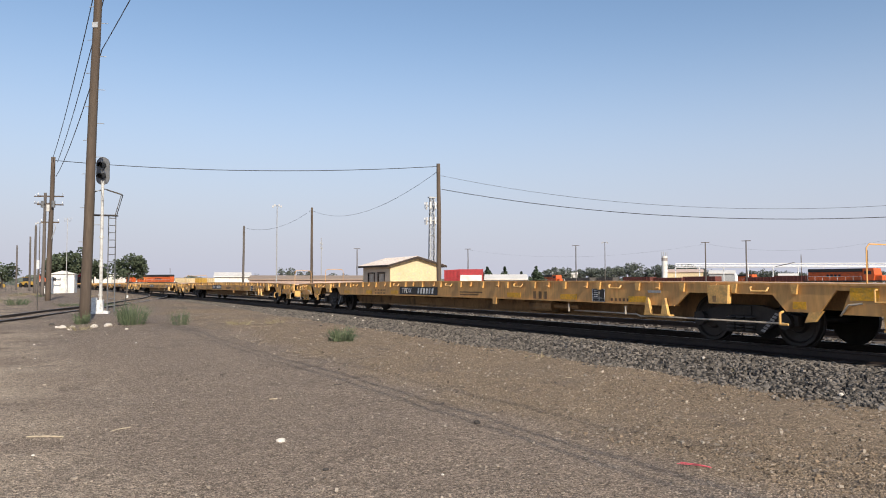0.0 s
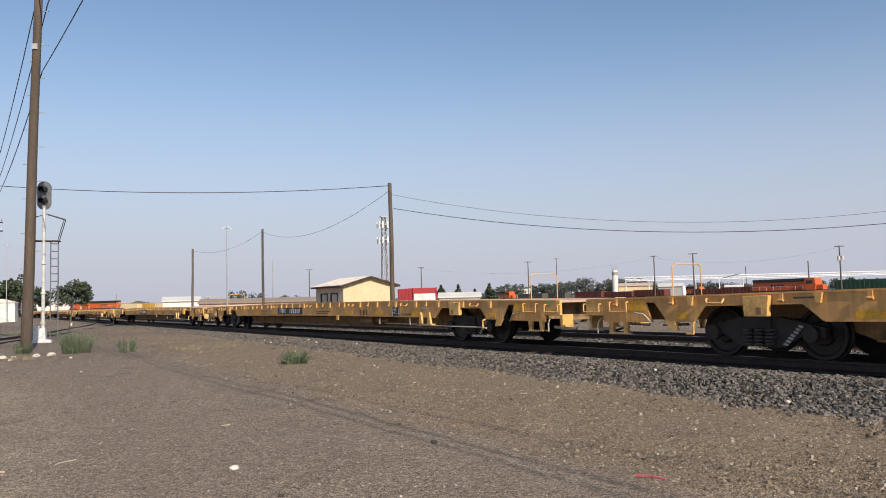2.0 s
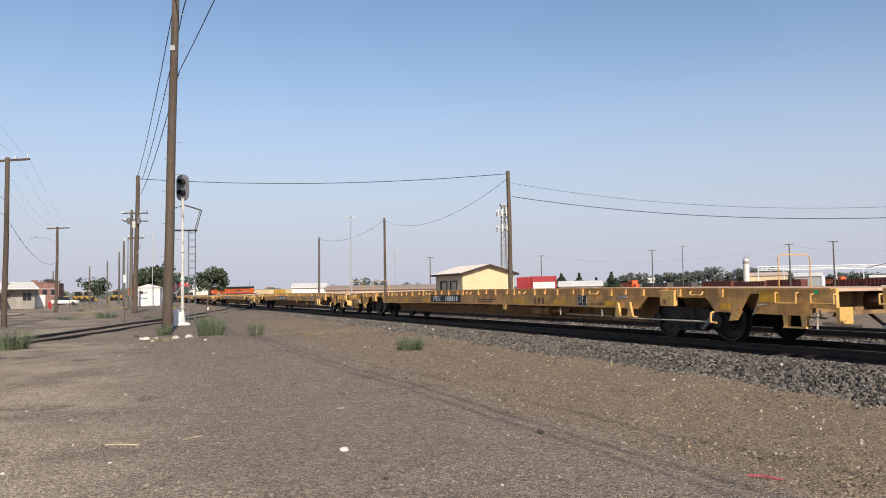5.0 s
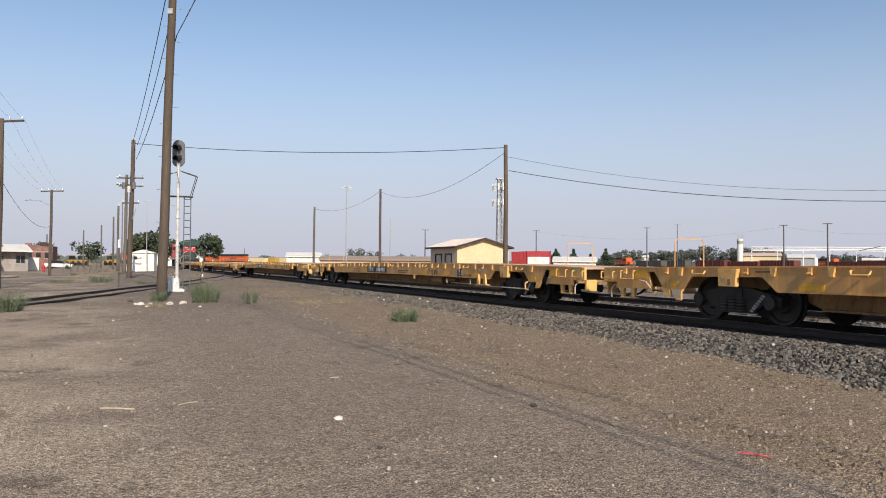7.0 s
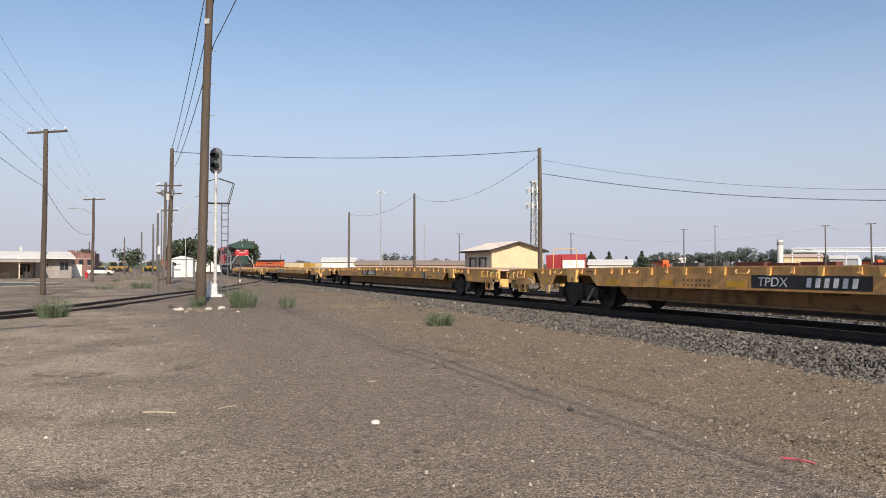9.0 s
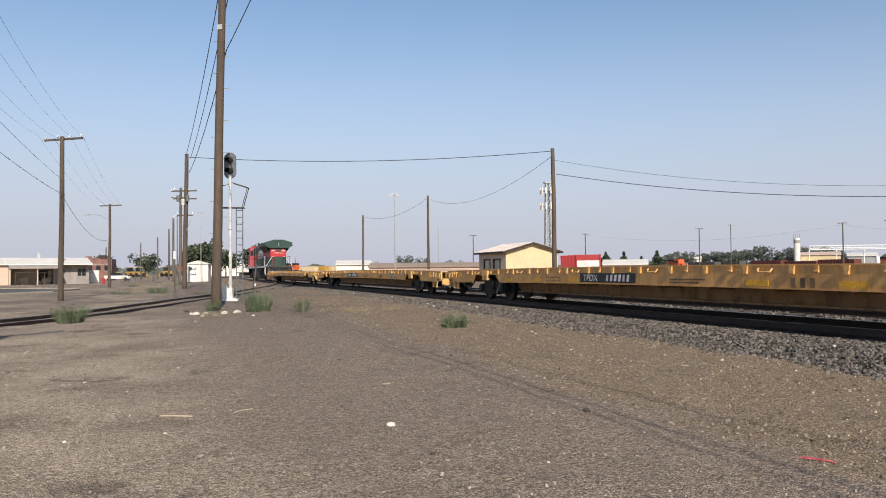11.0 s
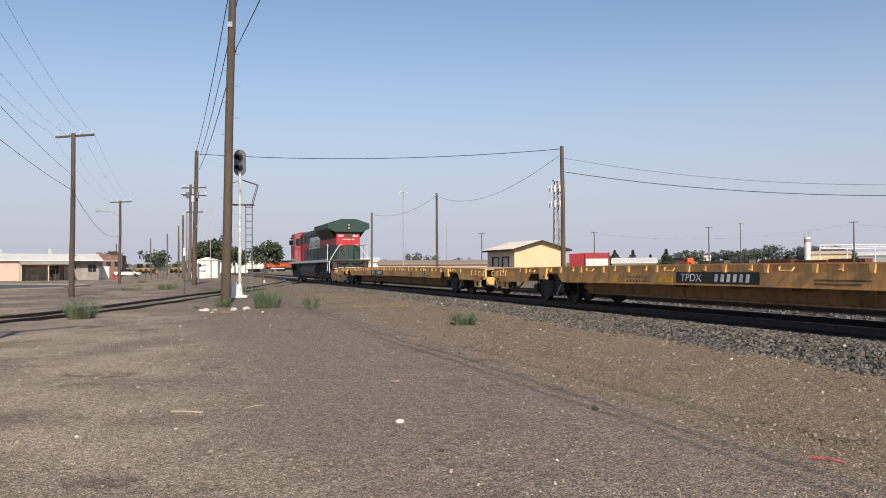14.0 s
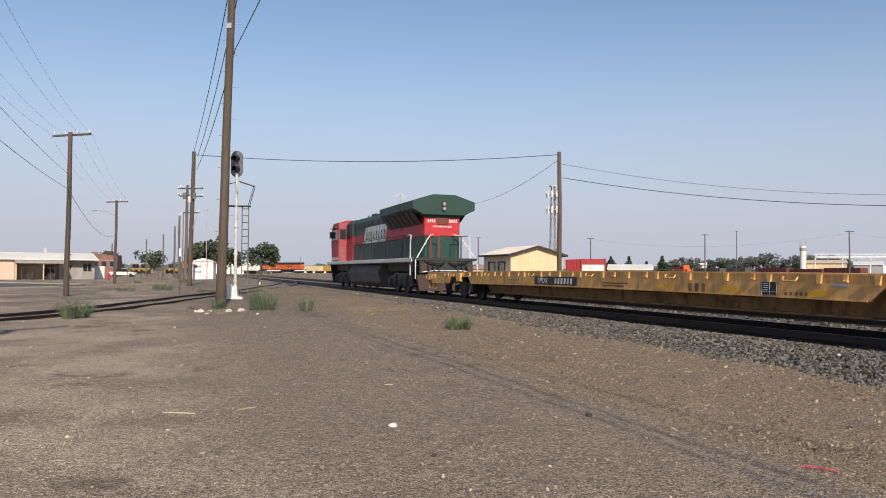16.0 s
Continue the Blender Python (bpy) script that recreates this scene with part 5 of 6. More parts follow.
def container():
    c = far(2.74, 104.0)
    k = thing("red_container", "red ribbed box container with a white end panel", "container", heading((c.x, c.y, land_xy(c)), -2))
    w = 3.2
    part("body", box(B(), 0.0, w, 0.0, 9.0, 0.9, 2.98), RED, k, bevel=0.02)
    part("side", prism(B(), ((-2.0, 0.9), (0, 0.9), (0, 2.98), (-2.06, 2.86)), 0.2, 0.6), RED, k, "ribbed red side")
    for i in range(10):
        part("rib", box(B(), -1.9 + i * 0.19, -1.83 + i * 0.19, 0.1, 0.2, 0.95, 2.86), RED, k)
    part("end_panel", box(B(), 0.15, w - 0.15, -0.04, 0.0, 0.9, 2.2), PWHITE, k, "white end panel")
    part("corner_post", box(B(), w - 0.1, w + 0.06, -0.08, 0.1, 0.9, 3.02), RED, k)
    part("base", box(B(), -1.8, w, 0.3, 8.6, 0.0, 0.9), LGREY, k)


container()


def low_hall(b0, b1, dist, top, roof, wall, label, depth=14.0, slope=0.35, name="long_building"):
    """A long low building seen over the deck, across the line of sight."""
    bm_c = (b0 + b1) / 2
    c = far(bm_c, dist)
    half = dist * math.tan(radians((b1 - b0) / 2))
    h = thing(name, label, "building", heading((c.x, c.y, land_xy(c) - 0.1), -bm_c))
    part("wall", box(B(), -half, half, 0, depth, 0, top - 0.7), wall, h)
    part("roof", prism(B(), ((-0.5, top - 0.75), (depth / 2, top + slope * 2 - 0.2), (depth + 0.5, top - 0.75), (depth + 0.5, top - 1.0), (-0.5, top - 1.0)), -half - 0.3, half + 0.3, axis="x"), roof, h)
    for i in range(max(2, int(half)) if top < 2 else 0):
        x = -half + (i + 0.5) * 2 * half / max(2, int(half))
        part("bay", box(B(), x - 0.6, x + 0.6, -0.05, 0.0, 0.3, 2.2), DARKIN, h)
    return h


low_hall(-15.0, -12.5, 230, 3.9, ROOFW, PWHITE, "long white roofed shed across the yard")
low_hall(-12.6, -3.2, 190, 2.9, SIENNA, PINK, "long low tan-roofed yard building", slope=0.2)
low_hall(-21.0, -15.0, 420, 3.6, SIENNA, PWHITE, "low pale buildings at the yard's far edge")
low_hall(4.7, 7.8, 200, 2.95, ROOFW, PWHITE, "low white roofed shed in the yard")
low_hall(9.6, 11.5, 420, 6.6, ROOFW, PWHITE, "small white shed behind the wagons")
low_hall(17.9, 20.3, 330, 6.4, PINK, CREAM, "cream warehouse beyond the yard", depth=24)
low_hall(20.7, 22.4, 315, 5.6, ROOFW, GALV, "white-roofed grey metal shed beyond the yard", depth=20)
low_hall(25.2, 26.3, 255, 3.5, ROOFW, PWHITE, "small white shed with a low peaked roof", depth=8)
low_hall(-25.4, -22.0, 230, 4.2, ROOFW, PWHITE, "long row of white trailers and sheds")


# ---- far rail vehicles ----
def far_engine(b, dist, turn, label="orange and black diesel locomotive standing in the yard"):
    c = far(b, dist)
    e = thing("yard_locomotive", label, "locomotive", heading((c.x, c.y, land_xy(c) - 0.02), turn), "yard locomotives")
    part("hood", box(B(), -9.0, 5.6, -0.95, 0.95, 1.6, 3.7), ORANGE, e, bevel=0.04)
    part("roof", box(B(), -9.0, 5.4, -1.15, 1.15, 3.7, 4.5), LBLACK, e, "black upper hood", bevel=0.06)
    part("cab", prism(B(), ((5.6, 1.6), (8.2, 1.6), (8.5, 3.0), (8.2, 4.5), (5.6, 4.5)), -1.5, 1.5), ORANGE, e, bevel=0.03)
    part("nose", box(B(), 8.2, 10.0, -1.0, 1.0, 1.6, 2.8), ORANGE, e, bevel=0.04)
    for k in (-1, 1):
        part("window", box(B(), 6.0, 7.7, min(k * 1.49, k * 1.52), max(k * 1.49, k * 1.52), 3.1, 3.9), GLASS, e)
        bm = B()
        for i in range(4):
            box(bm, -4.0 + i * 1.0, -3.3 + i * 1.0, min(k * 0.95, k * 0.965), max(k * 0.95, k * 0.965), 2.5, 3.1)
        part("emblem_bars", bm, LBLACK, e)
        bm = B()
        for i in range(8):
            rod(bm, (-8.8 + i * 2, k * 1.45, 1.6), (-8.8 + i * 2, k * 1.45, 2.6), 0.03, seg=5)
        rod(bm, (-9, k * 1.45, 2.6), (5.4, k * 1.45, 2.6), 0.03, seg=5)
        part("handrail", bm, WHITE, e)
    part("frame", box(B(), -10.2, 10.2, -1.5, 1.5, 1.3, 1.6), LBLACK, e)
    part("tank", box(B(), -3, 3, -1.3, 1.3, 0.3, 1.3), LBLACK, e)
    for x in (-6.8, 6.8):
        t = part("truck", box(B(), x - 2.4, x + 2.4, -1.1, 1.1, 0.35, 1.0), LGREY, e)
        for a in (-1.8, 0, 1.8):
            part("wheel", rod(B(), (x + a, -0.8, 0.5), (x + a, 0.8, 0.5), 0.5, seg=14), WHEEL, t)


def far_wagon(b, dist, turn, material, label, top=3.6, length=16.0, kind="box"):
    c = far(b, dist)
    e = thing("freight_wagon", label, "freight wagon", heading((c.x, c.y, land_xy(c) - 0.02), turn), "standing freight wagons")
    h = length / 2
    if kind == "tank":
        part("body", rod(B(), (-h, 0, 2.4), (h, 0, 2.4), 1.35, seg=18), material, e, bevel=0.0)
        part("dome", rod(B(), (0, 0, 3.6), (0, 0, 4.1), 0.5, seg=12), material, e)
    else:
        part("body", box(B(), -h, h, -1.45, 1.45, 1.0, top), material, e, bevel=0.03)
        for i in range(int(length // 1.2)):
            for k in (-1, 1):
                x = -h + 0.6 + i * 1.2
                part("rib", box(B(), x - 0.06, x + 0.06, min(k * 1.45, k * 1.53), max(k * 1.45, k * 1.53), 1.05, top - 0.05), material, e)
    part("frame", box(B(), -h - 0.3, h + 0.3, -1.2, 1.2, 0.85, 1.0), LBLACK, e)
    for x in (-h + 2, h - 2):
        t = part("truck", box(B(), x - 1.2, x + 1.2, -1.0, 1.0, 0.35, 0.85), TRUCK, e)
        for a in (-0.85, 0.85):
            part("wheel", rod(B(), (x + a, -0.8, 0.42), (x + a, 0.8, 0.42), 0.42, seg=12), WHEEL, t)


far_engine(29.15, 212, -62)
far_engine(22.6, 352, -62)
far_engine(9.3, 345, -62)
far_engine(-18.9, 330, 150)
far_engine(-21.3, 345, 150)
far_engine(-25.85, 300, 120)
far_wagon(34.0, 226, -62, mat("dark_green_paint", (0.03, 0.09, 0.05), (0.025, 0.07, 0.04), 0.6), "dark green freight wagon in the yard", 4.0)
for b, dist in ((11.7, 290), (13.3, 285)):
    far_wagon(b, dist, -62, LGREY, "dark grey freight wagon standing in the yard", 3.0, 14)
for i, b in enumerate((15.9, 18.0, 20.2, 24.4, 26.3)):
    far_wagon(b, 272 - i * 8, -62, BOXRED, "dull oxide red freight wagon standing in the yard", 2.75 if i % 2 else 3.05, 13)
for i in range(3):
    far_wagon(-23.9 + i * 0.95, 260, 150, PWHITE, "white box trailer on a standing wagon", 4.0, 13)
for i in range(4):
    far_wagon(-17.0 + i * 0.8, 380, 150, MACHINE if i % 2 else CREAM, "yellow rail wagon in the yard", 3.4, 10)


# ---- tall things ----
def cell_tower():
    c = far(0.72, 150.0)
    t = thing("cell_tower", "grey lattice antenna tower with white panel antennas", "tower", heading((c.x, c.y, land_xy(c)), 20))
    h, w0, w1 = 17.8, 0.62, 0.34
    legs = [(-1, -1), (1, -1), (1, 1), (-1, 1)]
    for x, y in legs:
        part("leg", rod(B(), (x * w0, y * w0, 0), (x * w1, y * w1, h), 0.07, seg=6), GALV, t)
    for i in range(12):
        z0, z1 = h * i / 12, h * (i + 1) / 12
        a0, a1 = w0 + (w1 - w0) * i / 12, w0 + (w1 - w0) * (i + 1) / 12
        bm = B()
        for (x, y), (u, v) in zip(legs, legs[1:] + legs[:1]):
            rod(bm, (x * a0, y * a0, z0), (u * a1, v * a1, z1), 0.05, seg=5)
            rod(bm, (u * a0, v * a0, z0), (x * a1, y * a1, z1), 0.05, seg=5)
            rod(bm, (x * a1, y * a1, z1), (u * a1, v * a1, z1), 0.05, seg=5)
        part("bracing", bm, GALV, t)["kind"] = "stuff"
    for z in (13.2, 16.2):
        bm = B()
        for i in range(9):
            a = i * 0.698
            rod(bm, (1.25 * math.cos(a), 1.25 * math.sin(a), z), (1.25 * math.cos(a + 0.698), 1.25 * math.sin(a + 0.698), z), 0.06, seg=5)
        part("mount_ring", bm, GALV, t)
        for i in range(9):
            a = i * 0.698
            bm = box(B(), -0.16, 0.16, -0.08, 0.08, -0.65, 0.65)
            ob = part("panel_antenna", bm, PWHITE, t)
            ob.location, ob.rotation_euler = (1.35 * math.cos(a), 1.35 * math.sin(a), z), (0, 0, a + 1.57)
    part("top_plate", box(B(), -0.7, 0.7, -0.5, 0.5, 17.7, 17.95), GALV, t)


cell_tower()


def light_mast(b, dist, el, label, skin=None):
    skin = skin or GALV
    c = far(b, dist)
    h = 1.6 + dist * math.tan(radians(el))
    t = thing("light_mast", label, "floodlight mast", heading((c.x, c.y, land_xy(c)), -b))
    part("shaft", rod(B(), (0, 0, 0), (0, 0, h), 0.15, 0.09, seg=8), skin, t)
    for x, dz in ((-0.85, 0.0), (-0.45, 0.25), (0.45, 0.25), (0.85, 0.0)):
        lamp = prism(B(), ((x - 0.14, h + dz - 0.5), (x + 0.14, h + dz - 0.5), (x + 0.2, h + dz - 0.12), (x - 0.2, h + dz - 0.12)), -0.3, 0.1)
        part("floodlight", lamp, GALV, t)
    part("bar", box(B(), -0.95, 0.95, -0.05, 0.05, h - 0.2, h - 0.12), LGREY, t)


light_mast(-10.68, 165, 5.5, "tall slim grey floodlight mast")
for b, dist, el in ((13.49, 240, 2.85), (-26.2, 210, 3.9)):
    light_mast(b, dist, el, "floodlight mast with four lamps", GREYWOOD)
c = far(-7.44, 420)
t = thing("radio_mast", "thin pale radio mast far off", "tower", heading((c.x, c.y, 0), 0))
part("shaft", rod(B(), (0, 0, 0), (0, 0, 26), 0.34, 0.16, seg=6), GALV, t)
for x, z in ((-0.55, 22.5), (0.5, 22.0), (-0.4, 20.2), (0.55, 19.4)):
    part("aerial", box(B(), x - 0.15, x + 0.15, -0.2, 0.2, z, z + 1.5), GALV, t)


def water_tank():
    c = far(17.68, 330)
    t = thing("silo", "white cylindrical silo with antennas on top", "silo", heading((c.x, c.y, 0), 0))
    part("body", rod(B(), (0, 0, 0), (0, 0, 12.6), 1.15, seg=24), PWHITE, t)
    part("band", rod(B(), (0, 0, 10.6), (0, 0, 11.9), 1.22, seg=24), WINGW, t, "grey band with aerials")
    for x in (-1.1, -0.4, 0.5, 1.1):
        part("aerial", rod(B(), (x, 0, 12.4), (x, 0, 14.4), 0.12, seg=5), GALV, t)


water_tank()


def pipe_rack():
    a, c = far(18.4, 300), far(38.0, 330)
    t = thing("pipe_rack", "long white overhead pipe gantry across the yard", "gantry")
    w = (c - a).normalized()
    n = 13
    top, low, drop = 8.65, 7.35, 0.04
    for k in (0.0, 1.6):
        off = Vector((w.y, -w.x, 0)) * k
        for z, r in ((top, 0.17), (low, 0.16)):
            part("beam", rod(B(), a + off + Vector((0, 0, z)), c + off + Vector((0, 0, z * (1 - drop))), r, seg=6), GANTRY, t)
    part("pipe", rod(B(), a + Vector((0, 0, top - 0.75)), c + Vector((0, 0, (top - 0.75) * (1 - drop))), 0.13, seg=8), GANTRY, t)
    bm = B()
    for i in range(64):
        p, q = a.lerp(c, i / 64), a.lerp(c, (i + 1) / 64)
        f, g = 1 - drop * i / 64, 1 - drop * (i + 1) / 64
        rod(bm, p + Vector((0, 0, top * f)), q + Vector((0, 0, low * g)), 0.06, seg=4)
        rod(bm, p + Vector((0, 0, low * f)), p + Vector((0, 0, top * f)), 0.06, seg=4)
    part("lattice", bm, GANTRY, t)["kind"] = "stuff"
    for i in range(n):
        u = (i + 0.02) / n
        p = a.lerp(c, u)
        part("column", rod(B(), p, p + Vector((0, 0, low * (1 - drop * u))), 0.18, seg=6), GANTRY, t)
    for i in (2, 6, 9):
        u = (i + 0.5) / n
        p = a.lerp(c, u)
        tank = part("tank", rod(B(), p, p + Vector((0, 0, 4.4)), 0.7, seg=14), GANTRY, t, "white upright tank")
        part("cone", rod(B(), p + Vector((0, 0, 4.4)), p + Vector((0, 0, 5.0)), 0.7, 0.2, seg=14), GANTRY, tank)
    boom = far(25.6, 262)
    part("boom", rod(B(), boom + Vector((-3.0, 0, 6.6)), boom + Vector((3.0, 0, 7.9)), 0.12, seg=6), LGREY, t, "thin dark boom on the gantry")


pipe_rack()


# ---- the street side ----
def street_shop():
    c = far(-36.2, 112)
    turn = 40
    h = thing("low_shop_building", "low peach and grey shop building with a white roof", "building", heading((c.x, c.y, land_xy(c) - 0.05), turn))
    # x along the front, y to the back
    part("hall", box(B(), -40, -0.6, 0, 16, 0, 2.75), PINK, h, "peach stucco hall")
    bm = prism(B(), ((-0.45, 2.72), (4.5, 3.62), (16.4, 3.62), (16.4, 2.6), (-0.45, 2.6)), -40.4, 9.0, axis="x")
    part("roof", bm, ROOFW, h, "long low white roof")
    bm = B()
    for i in range(33):
        x = -40 + i * 1.5
        prism(bm, ((-0.42, 2.745), (4.5, 3.64), (4.5, 3.66), (-0.42, 2.765)), x, x + 0.06, axis="x")
    part("roof_seams", bm, ROOFW, h)["kind"] = "stuff"
    # porch in front of a recessed wall
    part("porch_wall", box(B(), -0.6, 4.4, 2.6, 14, 0, 2.6), TAUPE, h, "shaded porch wall")
    part("porch_roof", prism(B(), ((-2.2, 2.12), (-2.2, 2.42), (0.3, 2.66), (0.3, 2.36)), -0.9, 4.9, axis="x"), WINGW, h, "weathered porch roof")
    part("porch_end", box(B(), -0.85, -0.7, -2.0, 0.0, 0, 2.2), TAUPE, h)
    for x in (2.3, 4.7):
        part("porch_post", box(B(), x - 0.07, x + 0.07, -2.0, -1.86, 0, 2.14), TAUPE, h)
    # Solid wall here: a near-black panel paints the shade inside an opening.
    part("opening", box(B(), 2.6, 3.9, 2.52, 2.58, 0.5, 1.9), DARKIN, h)
    for x in (0.4, 2.9):
        bench = part("bench", box(B(), x, x + 0.9, -1.0, -0.6, 0.42, 0.5), DARKIN, h)
        part("bench_back", box(B(), x, x + 0.9, -0.62, -0.56, 0.5, 0.85), DARKIN, bench)
        part("bench_base", box(B(), x + 0.1, x + 0.8, -0.9, -0.7, 0, 0.42), DARKIN, bench)
    part("wing", box(B(), 4.4, 8.7, 1.0, 12, 0, 2.66), WINGW, h, "weathered grey wing with a window")
    for x, z0, z1, wd in ((7.3, 1.15, 2.1, 1.0), (5.5, 1.5, 2.0, 0.35)):
        w = part("window", box(B(), x, x + wd, 0.96, 0.99, z0, z1), GLASS, h)
        bm = B()
        for a, q in ((x - 0.07, x), (x + wd, x + wd + 0.07), (x + wd / 2 - 0.03, x + wd / 2 + 0.03)):
            box(bm, a, q, 0.93, 0.985, z0 - 0.06, z1 + 0.06)
        part("window_frame", bm, WINGW, w)
    part("chimney", box(B(), 5.2, 5.8, 2.2, 2.8, 2.9, 4.1), REDBRICK, h, "red brick chimney")
    for x, y, a, z in ((-9.0, 8, 0.5, 4.5), (-3.4, 7, 0.9, 4.2), (3.2, 9, 0.4, 4.4)):
        part("roof_unit", box(B(), x, x + a, y, y + a, 3.55, z), GALV, h)


street_shop()
c = far(-31.6, 117)
t = thing("white_cabinet", "plain white metal cabinet beside the shop", "cabinet", heading((c.x, c.y, land_xy(c)), 30))
part("body", box(B(), -0.75, 0.75, -0.6, 0.6, 0.12, 1.75), PWHITE, t, bevel=0.03)
part("top", box(B(), -0.8, 0.8, -0.65, 0.65, 1.75, 1.82), ROOFW, t)
part("base", box(B(), -0.7, 0.7, -0.55, 0.55, -0.05, 0.12), GALV, t)
part("door_leaf", box(B(), -0.55, 0.5, -0.63, -0.6, 0.25, 1.65), PWHITE, t)
c = far(-30.95, 108)
t = thing("fire_hydrant", "red fire hydrant at the edge of the lot", "hydrant", heading((c.x, c.y, land_xy(c)), 0))
part("barrel", rod(B(), (0, 0, 0), (0, 0, 0.7), 0.16, 0.14, seg=12), LRED, t)
part("bonnet", rod(B(), (0, 0, 0.7), (0, 0, 0.92), 0.19, 0.06, seg=12), LRED, t)
part("outlet", rod(B(), (-0.27, 0, 0.52), (0.27, 0, 0.52), 0.08, seg=10), LRED, t)
c = far(-31.25, 165)
t = thing("brick_building", "small ruined red brick house with a broken top", "building", heading((c.x, c.y, land_xy(c)), 22))
part("wall", box(B(), -2.4, 2.3, 0, 6, 0, 4.2), REDBRICK, t)
for x0, x1, z in ((-2.42, -1.3, 4.75), (-1.2, 0.2, 4.45), (0.3, 1.4, 4.95), (1.5, 2.32, 4.5)):
    part("broken_parapet", box(B(), x0, x1, -0.05, 0.35, 4.2, z), REDBRICK if x0 < 0 else TRIMB, t)
part("lintel", box(B(), -2.42, 2.32, -0.06, 0.0, 3.1, 3.25), WINGW, t)
for x in (-2.0, -0.5, 1.0):
    w = part("window", box(B(), x, x + 0.8, -0.05, 0.01, 1.9, 2.9), GLASS, t)
    part("window_sill", box(B(), x - 0.1, x + 0.9, -0.12, 0.0, 1.78, 1.9), WINGW, w)


def chain_fence(pts, label):
    f = thing("chain_fence", label, "fence")
    wires = B()
    for a, c in zip(pts, pts[1:]):
        n = max(2, int((c - a).length / 2.6))
        for i in range(n):
            p = a.lerp(c, i / n)
            p.z = land_xy(p)
            q = a.lerp(c, (i + 1) / n)
            q.z = land_xy(q)
            part("fence_post", rod(B(), p, p + Vector((0, 0, 1.5)), 0.03, seg=6), LGREY, f)
            for z in (0.05, 0.5, 0.95, 1.4, 1.58):
                rod(wires, p + Vector((0, 0, z)), q + Vector((0, 0, z)), 0.006 if z < 1.5 else 0.018, seg=4, caps=False)
            for j in range(12):
                u = j / 12
                rod(wires, p.lerp(q, u), p.lerp(q, min(1, u + 0.12)) + Vector((0, 0, 1.5)), 0.005, seg=3, caps=False)
    part("mesh", wires, LTANK, f)["kind"] = "stuff"


chain_fence([far(-36.2, 98), far(-32.8, 96)], "grey chain-link fence before a shop")
chain_fence([far(-29.8, 105), far(-27.4, 120)], "rusty chain-link fence at the lot's edge")

# road: a strip of worn asphalt with a pale kerb
bm = B()
outline = [(-120, 20), (-70, 20), (-48, 29), (-39, 43), (-37.2, 55), (-40, 63), (-50, 67), (-70, 69), (-120, 69)]
lowv = [bm.verts.new((x, y, land_xy(Vector((x, y, 0))) + 0.03)) for x, y in outline]
bm.faces.new(lowv)
tagged(solo("road", bm, ASPHALT, "worn grey asphalt street corner", "road"), kind="structure")
bm = B()
for (x0, y0), (x1, y1) in zip(outline[1:], outline[2:]):
    p, q = Vector((x0, y0, 0)), Vector((x1, y1, 0))
    p.z, q.z = land_xy(p) + 0.06, land_xy(q) + 0.06
    rod(bm, p, q, 0.07, seg=4)
tagged(solo("kerb", bm, KERBY, "pale yellow worn concrete kerb along the street", "kerb"), kind="structure")
bm = B()
isl = [(-58, 38), (-50, 39), (-44.5, 46), (-44, 52), (-49, 55), (-60, 55)]
prism(bm, isl, 0.05, 0.32, axis="z")
tagged(solo("traffic_island", bm, ASPHALT, "raised dusty traffic island with grass", "traffic island"), kind="structure")


def loader(b, dist, turn):
    c = far(b, dist)
    t = thing("wheel_loader", "yellow wheel loader parked by the fence", "loader", heading((c.x, c.y, land_xy(c)), turn), "parked yellow machines")
    part("body", prism(B(), ((-2.2, 0.8), (1.6, 0.8), (1.6, 1.7), (-0.6, 1.9), (-2.2, 1.8)), -0.9, 0.9), MACHINE, t, bevel=0.05)
    part("cab", box(B(), -0.5, 0.9, -0.7, 0.7, 1.8, 3.1), GLASS, t, bevel=0.05)
    part("cab_roof", box(B(), -0.6, 1.0, -0.8, 0.8, 3.1, 3.25), MACHINE, t)
    for x in (-1.4, 1.3):
        for k in (-1, 1):
            part("wheel", rod(B(), (x, k * 0.75, 0.7), (x, k * 1.2, 0.7), 0.7, seg=16), BLACK, t)
    part("bucket", prism(B(), ((2.0, 0.2), (3.2, 0.2), (2.6, 1.2), (2.1, 1.2)), -1.2, 1.2), MACHINE, t)
    part("arm", prism(B(), ((1.2, 1.5), (2.3, 0.8), (2.4, 1.0), (1.3, 1.8)), -0.6, 0.6), MACHINE, t)


for b, turn in ((-30.2, 20), (-29.25, 160), (-28.75, 60), (-26.9, 150)):
    loader(b, 270, turn)


def parked_car(b, dist, turn, material, label):
    c = far(b, dist)
    t = thing("parked_car", label, "car", heading((c.x, c.y, land_xy(c)), turn), "parked cars")
    part("body", prism(B(), ((-2.2, 0.35), (2.2, 0.35), (2.25, 0.8), (1.2, 0.95), (-2.2, 0.95)), -0.9, 0.9), material, t, bevel=0.06)
    part("cabin", prism(B(), ((-1.6, 0.95), (1.1, 0.95), (0.5, 1.5), (-1.1, 1.5)), -0.8, 0.8), GLASS, t, bevel=0.05)
    for x in (-1.4, 1.4):
        for k in (-1, 1):
            part("wheel", rod(B(), (x, k * 0.7, 0.33), (x, k * 0.92, 0.33), 0.33, seg=16), BLACK, t)


parked_car(-30.05, 150, 20, PWHITE, "small white car parked by the lot")
parked_car(-20.6, 240, 20, LGREY, "dark grey car parked across the tracks")


